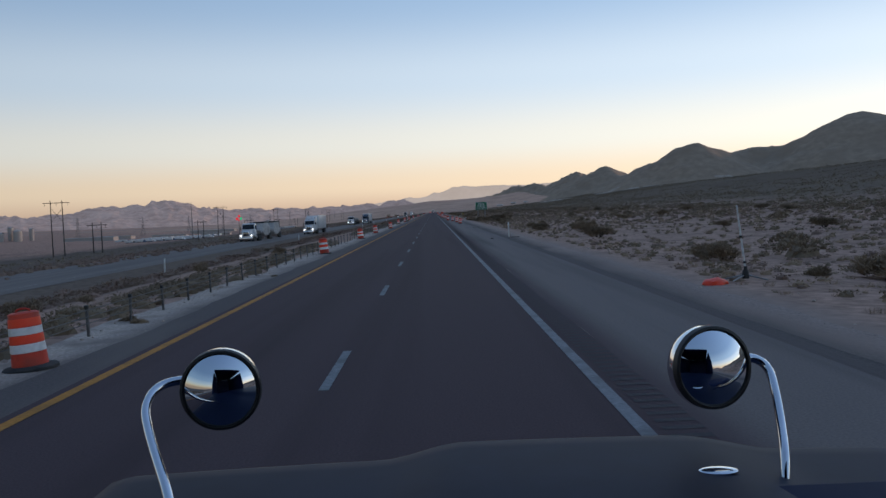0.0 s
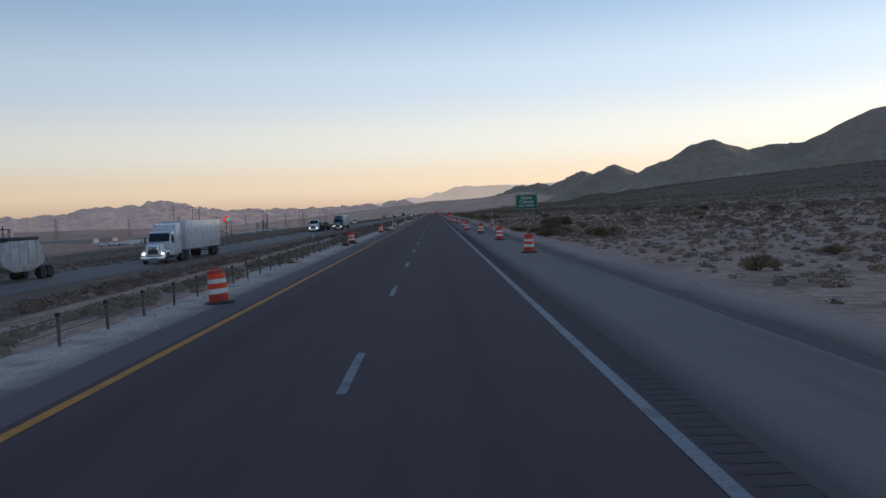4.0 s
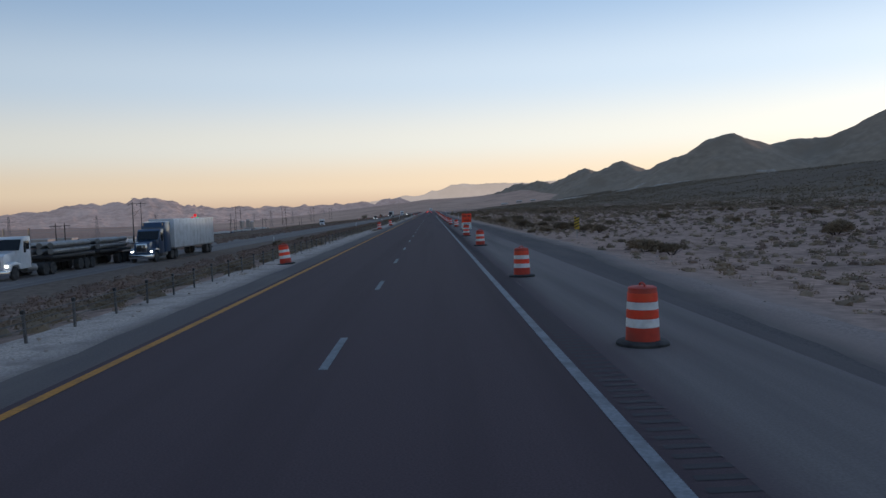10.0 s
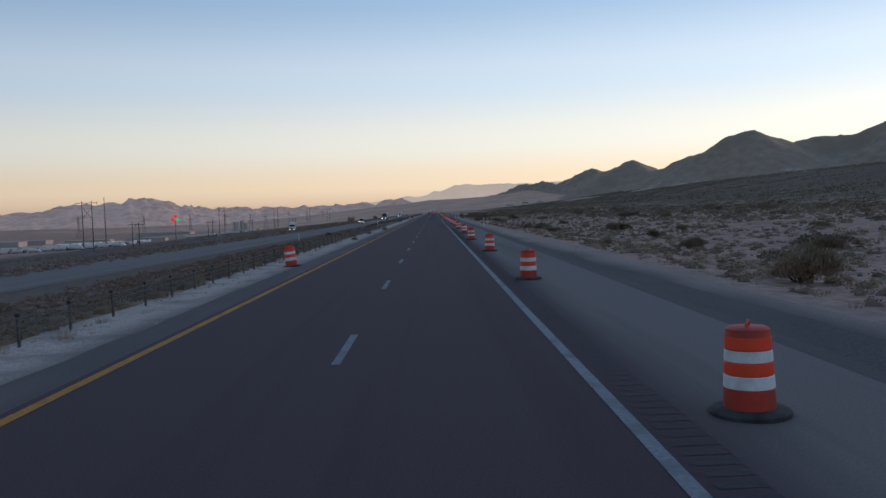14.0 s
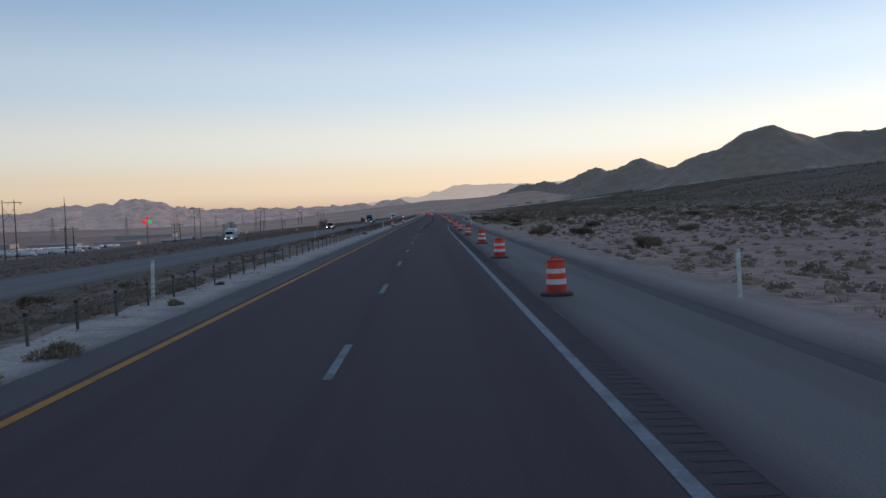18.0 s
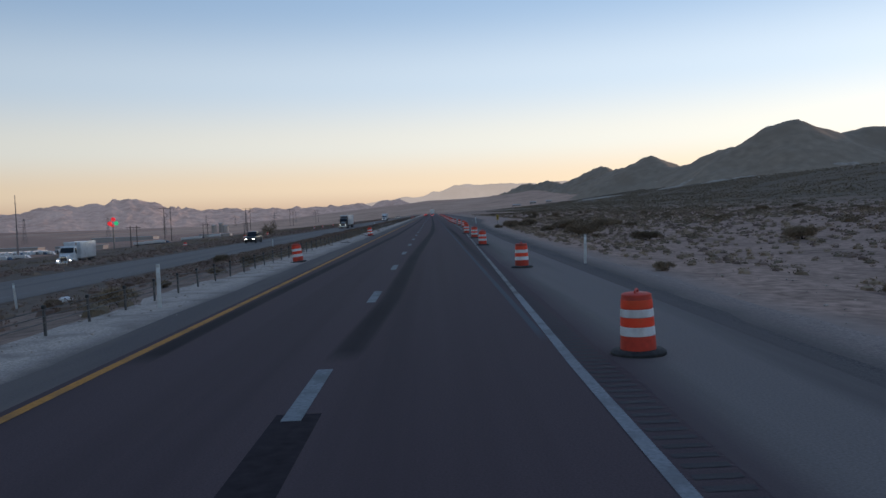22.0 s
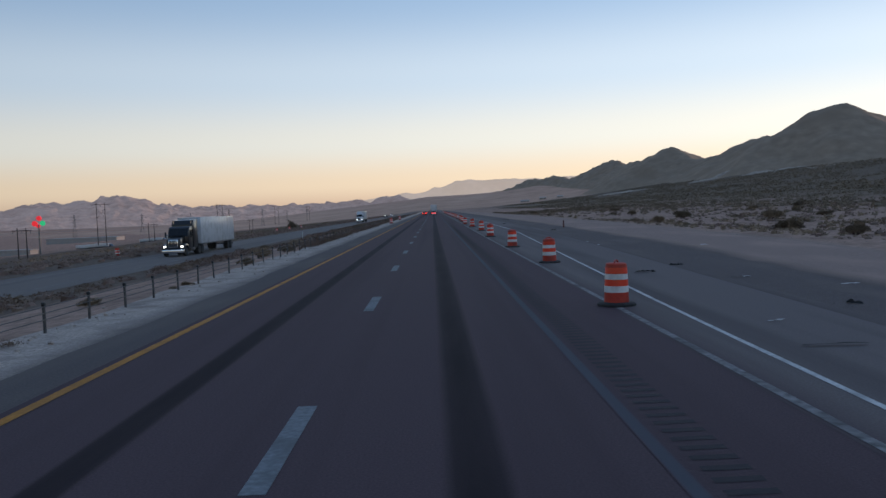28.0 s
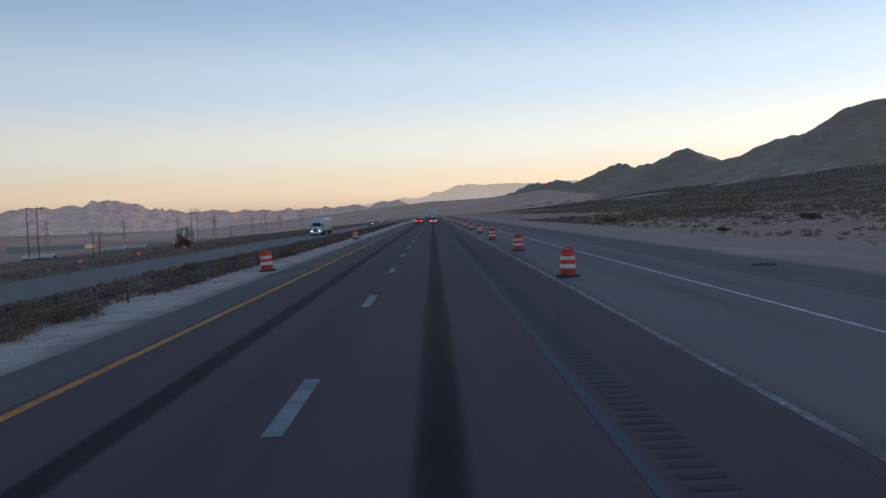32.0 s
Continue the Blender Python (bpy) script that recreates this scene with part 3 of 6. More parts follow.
# ---- painted lines ----
EDGE = course(-150, 2.06, 545, 2.06, 571, 2.62, 600, 3.2, 632, 3.86, 660, 4.1, 766, 4.06, 830, 4.3, 1000, 4.5, 4700, 4.5)
RAMP_EDGE = course(688, 4.35, 707, 4.86, 716, 5.13, 767, 7.4, 778, 7.75, 830, 8.15, 1000, 8.4, 4700, 8.4)
strip("yellow_line", -5.34, -5.16, -150, 2600, 25, 0.006, YELLOW_LINE, parent=road)
strip("edge_line", lambda y: EDGE(y) - 0.085, lambda y: EDGE(y) + 0.085, -150, 560, 10, 0.006, WHITE_LINE, parent=road)
strip("faded_edge_line", lambda y: EDGE(y) - 0.07, lambda y: EDGE(y) + 0.07, 560, 2400, 6, 0.007, FADED_LINE, parent=road)
soft_band("scraped_line", lambda y: 2.05, 0.060, 0.03, 552, 2400, 1.5, 0.005, ASPHALT, (0.100, 0.107, 0.122), road, 51.0, 0.4)
strip("ramp_edge_line", lambda y: RAMP_EDGE(y) - 0.05, lambda y: RAMP_EDGE(y) + 0.05, 688, 2400, 6, 0.006, RAMP_PAINT, parent=road)
dash_bm = box(bmesh.new(), -0.07, 0.07, -1.52, 1.52, 0.001, 0.007)
dash = part("lane_dash", dash_bm, DASH_PAINT, road, smooth=False)
FIRST_DASH = 304.8 - 31 * 12.19
dash.matrix_basis = pose(-1.62, FIRST_DASH, 0)
for k in range(1, 150):
    y = FIRST_DASH + 12.19 * k
    same(dash, "lane_dash", road, pose(-1.62, y, 0) @ Matrix.Diagonal((1.7 if y > 545 else 1.0, 1, 1, 1)))

# ---- black seal strips where old markings were taken off ----
CENTRE_SEAL = course(530, -1.55, 552, -1.42, 560, -1.12, 580, -0.95, 626, -0.06, 641, 0.15, 708, 0.32, 761, 0.22, 2400, 0.3)
LEFT_SEAL = course(530, -5.0, 552, -4.92, 560, -4.86, 590, -4.35, 626, -3.78, 706, -3.52, 2400, -3.6)
soft_band("seal_strip", CENTRE_SEAL, 0.20, 0.13, 550.6, 2400, 1.2, 0.003, ASPHALT, (0.024, 0.0185, 0.021), road, 21.0, 0.25)
soft_band("seal_strip", LEFT_SEAL, 0.18, 0.07, 551.0, 2400, 1.2, 0.003, ASPHALT, (0.024, 0.0185, 0.021), road, 31.0, 0.25)
for y in (529.0, 540.4):
    strip("seal_patch", -1.84, -1.30, y, y + 7.0, 8, 0.003, SEAL, parent=road)

# ---- rumble strip: flat dark bars stand for the grooves along the shoulder ----
GROOVE = material("rumble_groove", (0.050, 0.040, 0.042), 0.9, vary=0.2, grain=20, where="Position")
shade_along(GROOVE, (0.72, 0.70, 0.72), 640, 720)
groove_bm = bmesh.new()
for k in range(84):
    y = k * 0.30
    v = [groove_bm.verts.new(c) for c in ((2.26, y, 0.004), (2.70, y + 0.012, 0.004), (2.70, y + 0.142, 0.004), (2.26, y + 0.13, 0.004))]
    groove_bm.faces.new(v)
grooves = part("rumble_strip", groove_bm, GROOVE, road, smooth=False)
grooves.matrix_basis = pose(0, -20, 0)
for k in range(1, 36):
    same(grooves, "rumble_strip", road, pose(0, -20 + 25.2 * k, 0))


# ---- mountains ----
def ridge_height(x, y, chain, fall):
    """Highest of the slopes that come down from a chain of summits."""
    best = np.full(x.shape, -1e6)
    for (ax, ay, az), (bx, by, bz) in zip(chain, chain[1:]):
        dx, dy = bx - ax, by - ay
        s = np.clip(((x - ax) * dx + (y - ay) * dy) / (dx * dx + dy * dy), 0, 1)
        d = np.hypot(x - ax - s * dx, y - ay - s * dy)
        best = np.maximum(best, az + s * (bz - az) - fall * (np.sqrt(d * d + 14.0 ** 2) - 14.0))
    return best


def crags(x, y, size, depth, seed):
    out = np.zeros_like(x)
    for i in range(x.shape[0]):
        for j in range(x.shape[1]):
            p = Vector((x[i, j] / size, y[i, j] / size, seed))
            out[i, j] = depth * (noise.ridged_multi_fractal(p, 0.9, 2.1, 5, 1.0, 2.0) - 1.75)
    return out


# the tall first summits are out of view, added to block the low sun
NEAR_CHAIN = ((1599, 300, 327), (1562, 900, 327), (1523, 1500, 316), (1423, 1800, 295), (1263, 1870, 211), (1105, 1905, 201), (1060, 1930, 212), (1023, 1948, 204), (965, 1978, 177), (931, 1995, 159), (882, 2017, 139), (795, 2030, 132), (739, 1985, 124), (643, 1958, 149), (604, 2120, 118), (583, 2300, 101), (565, 2400, 98), (546, 2505, 128), (561, 2800, 115), (580, 3100, 124), (664, 3712, 173), (636, 3900, 139), (572, 4000, 112), (545, 4300, 138), (442, 4500, 129), (347, 4550, 99), (293, 4600, 71), (199, 4660, 37))


def near_mountain(X, Y):
    base = land(X, Y)
    h = ridge_height(X, Y, NEAR_CHAIN, 0.52)
    rise = np.clip((h - base + 30) / 60, 0, 1)
    return np.maximum(h + (crags(X, Y, 240, 11.0, 2.0) + crags(X, Y, 80, 4.5, 6.0) * (1 + 2.2 * smooth(2400, 3400, Y))) * rise, base - 6)


sheet("mountain_near", spaced(110, 230, 20, 900, 8, 1500, 30, 2200, 70), spaced(150, 1300, 40, 2800, 11, 4690, 20), near_mountain, ROCK, label="dark bare desert mountain ridge")


def bare_slope(cx, cy, long, deep, turn, seed):
    """A pale scraped terrace on the flank."""
    u, v = np.meshgrid(np.linspace(-1, 1, 28), np.linspace(-1, 1, 9))
    c, s = math.cos(radians(turn)), math.sin(radians(turn))
    X, Y = cx + u * long / 2 * c - v * deep / 2 * s, cy + u * long / 2 * s + v * deep / 2 * c
    wild = np.array([[noise.noise((a * 2.5, b * 2.0, seed)) for a, b in zip(p, q)] for p, q in zip(u, v)])
    Z = np.maximum(near_mountain(X, Y), land(X, Y) - 0.07) + 3.0 * (1 - u * u - v * v + 0.7 * wild) - 0.6
    verts = np.stack([X, Y, Z], -1).reshape(-1, 3).tolist()
    faces = [(r * 28 + k, r * 28 + k + 1, (r + 1) * 28 + k + 1, (r + 1) * 28 + k) for r in range(8) for k in range(27)]
    raw("bare_slope", verts, faces, BARE_SLOPE, bpy.data.objects["mountain_near"], "pale scraped slope", smooth=True)


for k, spot in enumerate(((490, 1765, 75, 26, -18), (452, 1800, 60, 20, -25), (655, 1775, 60, 16, -20), (415, 1900, 70, 16, -20), (690, 1590, 55, 18, -25), (300, 1960, 110, 22, -10))):
    bare_slope(*spot, 3.0 + 7 * k)


def polar(name, az0, az1, steps, radii, height, mat, label, centre=(0, 400)):
    verts, faces = [], []
    for a in np.linspace(az0, az1, steps):
        for r in radii:
            x, y = centre[0] + r * math.sin(a), centre[1] + r * math.cos(a)
            verts.append((x, y, height(a, r, x, y)))
    w = len(radii)
    for i in range(steps - 1):
        for j in range(w - 1):
            k = i * w + j
            faces.append((k, k + 1, k + 1 + w, k + w))
    return tagged(raw(name, verts, faces, mat, smooth=True), label, kind="structure")


# the plain glows slightly, so that it looks veiled by haze
FAR_PLAIN = material("far_plain_haze_glow", (0.215, 0.158, 0.128), 0.95, vary=0.35, grain=0.02, where="Position", stain=(0.30, 0.225, 0.18), stain_scale=0.004, emit=(0.40, 0.33, 0.33), power=0.17, spec=0.05)


def far_plain(X, Y):
    """The road's valley climbs gently towards the pale range."""
    lumps = np.array([[noise.noise((a / 260, b / 420, 8.0)) for a, b in zip(p, q)] for p, q in zip(X, Y)])
    rise = 52 * smooth(2200, 4150, Y) ** 1.3 * smooth(-1100, -150, X)
    return land(X, Y) + rise + lumps * 5 * smooth(2600, 3600, Y) - 0.3 - 3.0 * (1 - smooth(2200, 2500, Y))


sheet("far_plain", spaced(-2400, -600, 90, 420, 40), spaced(2200, 4160, 60), far_plain, FAR_PLAIN, label="brown plain with a painted haze glow climbing towards the far mountains")
SUMMITS = ((-0.3536, 0.0234, 0.055), (-0.4136, 0.0184, 0.045), (-0.4786, 0.0059, 0.05), (-0.5886, 0.0114, 0.07), (-0.7386, 0.0154, 0.09), (-0.2586, 0.009, 0.03), (-0.2086, 0.009, 0.035), (-0.1486, 0.009, 0.03), (-0.0986, 0.0108, 0.025), (-0.0426, 0.0145, 0.022), (0.0214, 0.009, 0.03))


def far_range(a, r, x, y):
    crest = 0.0105
    for c, h, w in SUMMITS:
        crest = max(crest, 0.0105 + (h + 0.002 - 0.0105) * math.exp(-((a - c) / w) ** 2))
    rocky = noise.ridged_multi_fractal(Vector((a * 60, r / 290, 5.0)), 0.75, 2.2, 6, 1.0, 2.0) - 1.0
    up = max(0.0, 1 - abs(r - 4480) / (760 if r < 4480 else 60))
    foot = float(land(x, y)) - 8
    up *= 1 - float(smooth(-0.04, 0.015, a))
    return foot * (1 - up) + 4480 * crest * up ** 0.85 + 4480 * 0.0034 * rocky * up ** 0.5


polar("backdrop", -1.15, 0.02, 420, list(np.linspace(3720, 4480, 28)) + [4505, 4540], far_range, FAR_ROCK, "pinkish brown mountain range across the valley with a painted haze glow")


def pale_range(a, r, x, y):
    crest = 0.0112 + 0.0215 * float(smooth(-0.135, 0.085, a)) + 0.004 * math.exp(-((a - 0.035) / 0.015) ** 2)
    rocky = noise.ridged_multi_fractal(Vector((a * 34, r / 200, 9.0)), 0.9, 2.1, 4, 1.0, 2.0) - 1.0
    up = max(0.0, 1 - abs(r - 4565) / (90 if r < 4565 else 30)) * float(smooth(-0.16, -0.09, a))
    return 4565 * crest * up + 4565 * 0.0026 * rocky * up - 8


polar("backdrop", -0.17, 0.32, 140, [4475, 4500, 4520, 4540, 4555, 4565, 4580, 4595], pale_range, PALE_ROCK, "pale distant mountain with its haze painted as a glow")

# ---- traffic drums ----
def drum(lean=0.0):
    d = thing("traffic_drum", "orange and white striped plastic traffic drum on a black rubber base", "traffic drum", "drums along the shoulder")
    part("base", lathe(bmesh.new(), ((0.44, 0.0), (0.44, 0.045), (0.40, 0.075), (0.29, 0.085)), 20), RUBBER, d)
    part("body", lathe(bmesh.new(), ((0.285, 0.06), (0.275, 0.24), (0.272, 0.30), (0.262, 0.31), (0.245, 0.88), (0.235, 0.90), (0.235, 0.955), (0.20, 0.975), (0.0, 0.98)), 24), DULL_ORANGE, d)
    for z0, z1, mat, label in ((0.305, 0.455, SHEETING, "white reflective band"), (0.455, 0.600, ORANGE, "bright orange reflective band"), (0.600, 0.735, SHEETING, "white reflective band"), (0.735, 0.885, ORANGE, "bright orange reflective band")):
        r0, r1 = 0.272 - 0.03 * (z0 - 0.3) / 0.6, 0.272 - 0.03 * (z1 - 0.3) / 0.6
        part("band", lathe(bmesh.new(), ((r0 - 0.004, z0 + 0.002), (r0 + 0.004, z0 + 0.010), (r1 + 0.004, z1 - 0.010), (r1 - 0.004, z1 - 0.002)), 24), mat, d, label)
    hb = tube(bmesh.new(), [(-0.12, 0, 0.96), (-0.11, 0, 1.005), (-0.05, 0, 1.03), (0.05, 0, 1.03), (0.11, 0, 1.005), (0.12, 0, 0.96)], 0.018, 8)
    part("handle", hb, DULL_ORANGE, d)
    return d


DRUMS_RIGHT = ((4.63, 139.9), (4.61, 158.9), (4.22, 176.8), (3.44, 192.3), (3.86, 210.4), (3.79, 236.0), (3.56, 255.7), (3.12, 269.5), (3.17, 293.0), (3.12, 311.8), (3.77, 332.3), (3.43, 348.3), (3.09, 366.0), (3.12, 384.6), (2.98, 403.0), (3.1, 420.9), (3.12, 440.0), (3.26, 459.6), (3.2, 477.0), (3.42, 494.4), (3.33, 514.0), (3.18, 532.0), (3.31, 550.5))
DRUMS_RAMP = ((3.68, 570.2), (3.49, 592.3), (3.73, 607.3), (3.68, 622.2), (4.31, 637.9), (4.66, 654.3), (4.69, 671.0), (4.38, 688.0), (4.28, 704.5), (4.13, 717.1), (4.68, 731.4), (4.49, 744.8), (4.46, 762.0), (4.78, 778.9), (4.69, 795.8), (4.48, 812.0), (4.87, 834.5), (5.23, 854.0), (5.2, 874.5), (5.33, 895.0), (5.38, 916.0), (5.43, 937.0), (5.48, 958.0), (5.48, 980.0), (5.53, 1003.0), (5.58, 1026.0), (5.58, 1050.0), (5.63, 1075.0), (5.68, 1100.0), (5.68, 1130.0), (5.78, 1160.0))
DRUMS_LEFT = ((-6.88, 13.4), (-6.8, 49.2), (-7.0, 76.2), (-6.95, 95.2), (-6.5, 120.5), (-7.15, 163.5), (-7.1, 198.6), (-7.1, 234.2), (-7.0, 281.3), (-6.85, 350.5), (-6.7, 377.0), (-7.0, 580.0), (-6.7, 625.6), (-7.6, 844.0), (-8.0, 891.0))
first_drum = drum()
rng = random.Random(5)
spots = [(x, y, 0.0) for x, y in DRUMS_RIGHT + DRUMS_RAMP] + [(x, y, -0.02) for x, y in DRUMS_LEFT]
for i, (x, y, z) in enumerate(spots):
    d = first_drum if i == 0 else copy_thing(first_drum, Matrix())
    left = x < 0
    d.matrix_basis = pose(x, y, z, rng.uniform(-0.8, 0.8), (-3.5 if left else 0) + rng.uniform(-1, 1), rng.uniform(0, 360))
    if left:
        d["group"] = "drums along the median"
        d.matrix_basis = pose(x, y, z - 0.01, 0, -5.5 + rng.uniform(-1.5, 1.5), 0)
OPPOSITE_DRUMS = ((-37.2, 697.0), (-37.2, 719.0), (-37.6, 794.0), (-37.8, 815.0), (-38.0, 846.0), (-38.0, 893.0), (-38.2, 911.0), (-38.2, 930.0), (-37.6, 660.0), (-37.5, 160.0))
for x, y in OPPOSITE_DRUMS:
    d = copy_thing(first_drum, pose(x, y, float(land(x, y)) - 0.1, 0, 0, rng.uniform(0, 360)))
    d["group"] = "drums along the opposite road"


# ---- cable barrier in the median ----
POST_GAP = 2.3
post_mesh = part("post", box(bmesh.new(), -0.024, 0.024, -0.032, 0.032, -0.12, 0.62, 0.005), POST, None, smooth=False)
cap_mesh = part("cap", box(bmesh.new(), -0.036, 0.036, -0.044, 0.044, 0.60, 0.68, 0.01), CAP, None)
rng = random.Random(9)
y = -6.0
while y < 1000:
    fence = thing("cable_barrier", "steel cable barrier on short dark posts in pale gravel", "cable barrier", "cable barrier runs", (0, y, 0))
    posts = []
    for k in range(37):
        yy = y + k * POST_GAP
        x = BARRIER(yy) + rng.uniform(-0.03, 0.03)
        p = same(post_mesh, "post", fence, pose(x, k * POST_GAP, -0.03, rng.uniform(-1.5, 1.5), -1.2 + rng.uniform(-2.0, 2.0), 0))
        same(cap_mesh, "cap", p)
        posts.append((x, k * POST_GAP))
    for h in (0.28, 0.42, 0.56):
        cb = tube(bmesh.new(), [(px_ + 0.045, py_, h) for px_, py_ in posts[::3]], 0.011, 5)
        part("cable", cb, POST, fence)
    y += 37 * POST_GAP
bpy.data.objects.remove(post_mesh)
bpy.data.objects.remove(cap_mesh)


# ---- delineator posts ----
def delineator():
    d = thing("delineator_post", "slim white plastic delineator post at the road edge", "delineator post", "delineator posts")
    part("post", prism(bmesh.new(), ((-0.012, -0.1), (0.012, -0.1), (0.012, 1.17), (0.0, 1.22), (-0.012, 1.17)), -0.055, 0.055, 0.003), WHITE_POST, d)
    part("reflector", box(bmesh.new(), -0.04, 0.04, -0.018, -0.012, 0.98, 1.12), SIGN_WHITE, d, "pale reflector")
    return d


first_post = delineator()
for i, (x, y, lean) in enumerate(((6.2, 66.6, -1), (6.1, 185.0, -1), (7.5, 457.7, -2), (6.5, 571.5, 1), (8.4, 690.0, 0), (-20.3, 229.0, -4), (-20.3, 273.0, 1), (-20.3, 346.0, 1), (-20.3, 577.0, -5), (-20.3, 640.0, 0), (-20.5, 824.0, 0), (-20.3, 460.0, 0), (-7.6, 236.0, 0), (-8.6, 462.5, 2), (-7.5, 560.0, 0), (-20.3, 120.0, 0), (-20.3, 60.0, 2))):
    d = first_post if i == 0 else copy_thing(first_post, Matrix())
    d.matrix_basis = pose(x, y, float(land(x, y)) - 0.02, 0, lean, 0)


# ---- writing ----
def lettering(text, size, mat, parent, m, bold=0.0):
    curve = bpy.data.curves.new("lettering", "FONT")
    curve.body, curve.size, curve.align_x, curve.align_y = text, size, "CENTER", "CENTER"
    curve.extrude, curve.offset, curve.resolution_u = 0.003, bold, 2
    temp = bpy.data.objects.new("lettering", curve)
    me = bpy.data.meshes.new_from_object(temp)
    bpy.data.objects.remove(temp)
    me.materials.clear()
    me.materials.append(mat)
    ob = new("lettering", me)
    ob.parent = parent
    ob.matrix_basis = m
    return ob


def facing(x, z, y=-0.02):
    """On a board that faces down the road towards the drivers."""
    return pose(x, y, z, 90, 0, 0)


# ---- green guide sign ----
sign = thing("guide_sign", "green highway guide sign with white lettering on steel posts", "road sign", at=(12.6, 209.5, float(land(12.6, 209.5)) - 0.05), turn=-14)
SZ = 2.22 - sign.matrix_basis.translation.z
panel = part("panel", box(bmesh.new(), -1.53, 1.53, 0.0, 0.03, SZ, SZ + 2.03, 0.01), GREEN_SIGN, sign)
rim = bmesh.new()
for x0, x1, z0, z1 in ((-1.49, 1.49, SZ + 1.95, SZ + 1.985), (-1.49, 1.49, SZ + 0.045, SZ + 0.08), (-1.49, -1.455, SZ + 0.08, SZ + 1.95), (1.455, 1.49, SZ + 0.08, SZ + 1.95)):
    box(rim, x0, x1, -0.006, 0.0, z0, z1)
part("border", rim, SIGN_WHITE, panel, "thin white border", smooth=False)
lettering("Alamo", 0.62, SIGN_WHITE, panel, facing(0.0, SZ + 1.54, -0.008), 0.008)
lettering("Caliente", 0.62, SIGN_WHITE, panel, facing(0.0, SZ + 0.98, -0.008), 0.008)
lettering("NEXT RIGHT", 0.40, SIGN_WHITE, panel, facing(0.0, SZ + 0.44, -0.008), 0.005)
for x in (-0.92, 0.92):
    leg = bmesh.new()
    box(leg, x - 0.06, x + 0.06, 0.05, 0.06, -0.4, SZ + 1.9)
    box(leg, x - 0.06, x + 0.06, 0.15, 0.16, -0.4, SZ + 1.9)
    box(leg, x - 0.006, x + 0.006, 0.06, 0.15, -0.4, SZ + 1.9)
    part("post", leg, GALVANISED, sign, smooth=False)
    part("brace", rod(bmesh.new(), (x + 0.1, 1.5, -0.2), (x, 0.16, SZ + 0.6), 0.035), GALVANISED, sign)


# ---- portable signs on spring stands ----
def stand(t, height, lean=0.0, mast=None):
    for a in (35, 145, 215, 325):
        x, y = 0.62 * math.cos(radians(a)), 0.62 * math.sin(radians(a))
        part("leg", rod(bmesh.new(), (0.1 * x, 0.1 * y, 0.16), (x, y, 0.025), 0.022, 0.022, 8), GALVANISED, t)
    part("spring_base", lathe(bmesh.new(), ((0.10, 0.06), (0.11, 0.12), (0.09, 0.26), (0.05, 0.34), (0.05, 0.42)), 12), DARK_METAL, t)
    part("mast", rod(bmesh.new(), (0, 0, 0.3), (lean, 0, height), 0.028, 0.024, 10), mast or GALVANISED, t)


enter = thing("portable_road_sign", "orange and white roll-up sign on a tripod stand", "road sign", at=(3.58, 320.95, 0.0))
stand(enter, 2.32)
upper = part("orange_panel", box(bmesh.new(), -0.47, 0.47, -0.05, -0.035, 1.035, 1.90, 0.006), ORANGE, enter, "faded orange panel")
bars = bmesh.new()
for z, xs in ((1.67, (-0.36, -0.28, -0.20, -0.12, -0.04, 0.12, 0.20, 0.28, 0.36)), (1.25, (-0.24, -0.16, -0.08, 0.0, 0.08, 0.16, 0.24))):
    for x in xs:
        box(bars, x - 0.028, x + 0.028, -0.054, -0.051, z - 0.075, z + 0.075)
part("writing", bars, SIGN_TEXT, upper, "unreadable dark red writing", smooth=False)
lower = part("white_panel", box(bmesh.new(), -0.47, 0.47, -0.05, -0.035, 0.36, 1.03, 0.006), SIGN_WHITE, enter, "white panel with black letters")
lettering("DO NOT", 0.225, BLACK, lower, facing(0, 0.84, -0.054) @ Matrix.Diagonal((0.66, 1, 1, 1)), 0.006)
lettering("ENTER", 0.225, BLACK, lower, facing(0, 0.54, -0.054) @ Matrix.Diagonal((0.66, 1, 1, 1)), 0.006)
edging = bmesh.new()
for x0, x1, z0, z1 in ((-0.455, 0.455, 1.005, 1.017), (-0.455, 0.455, 0.372, 0.384), (-0.455, -0.443, 0.385, 1.004), (0.443, 0.455, 0.385, 1.004)):
    box(edging, x0, x1, -0.053, -0.0505, z0, z1)
part("border", edging, BLACK, lower, "thin black border", smooth=False)
part("seam", box(bmesh.new(), -0.47, 0.47, -0.056, -0.0505, 1.455, 1.473), DARK_METAL, upper, "dark seam between the boards", smooth=False)

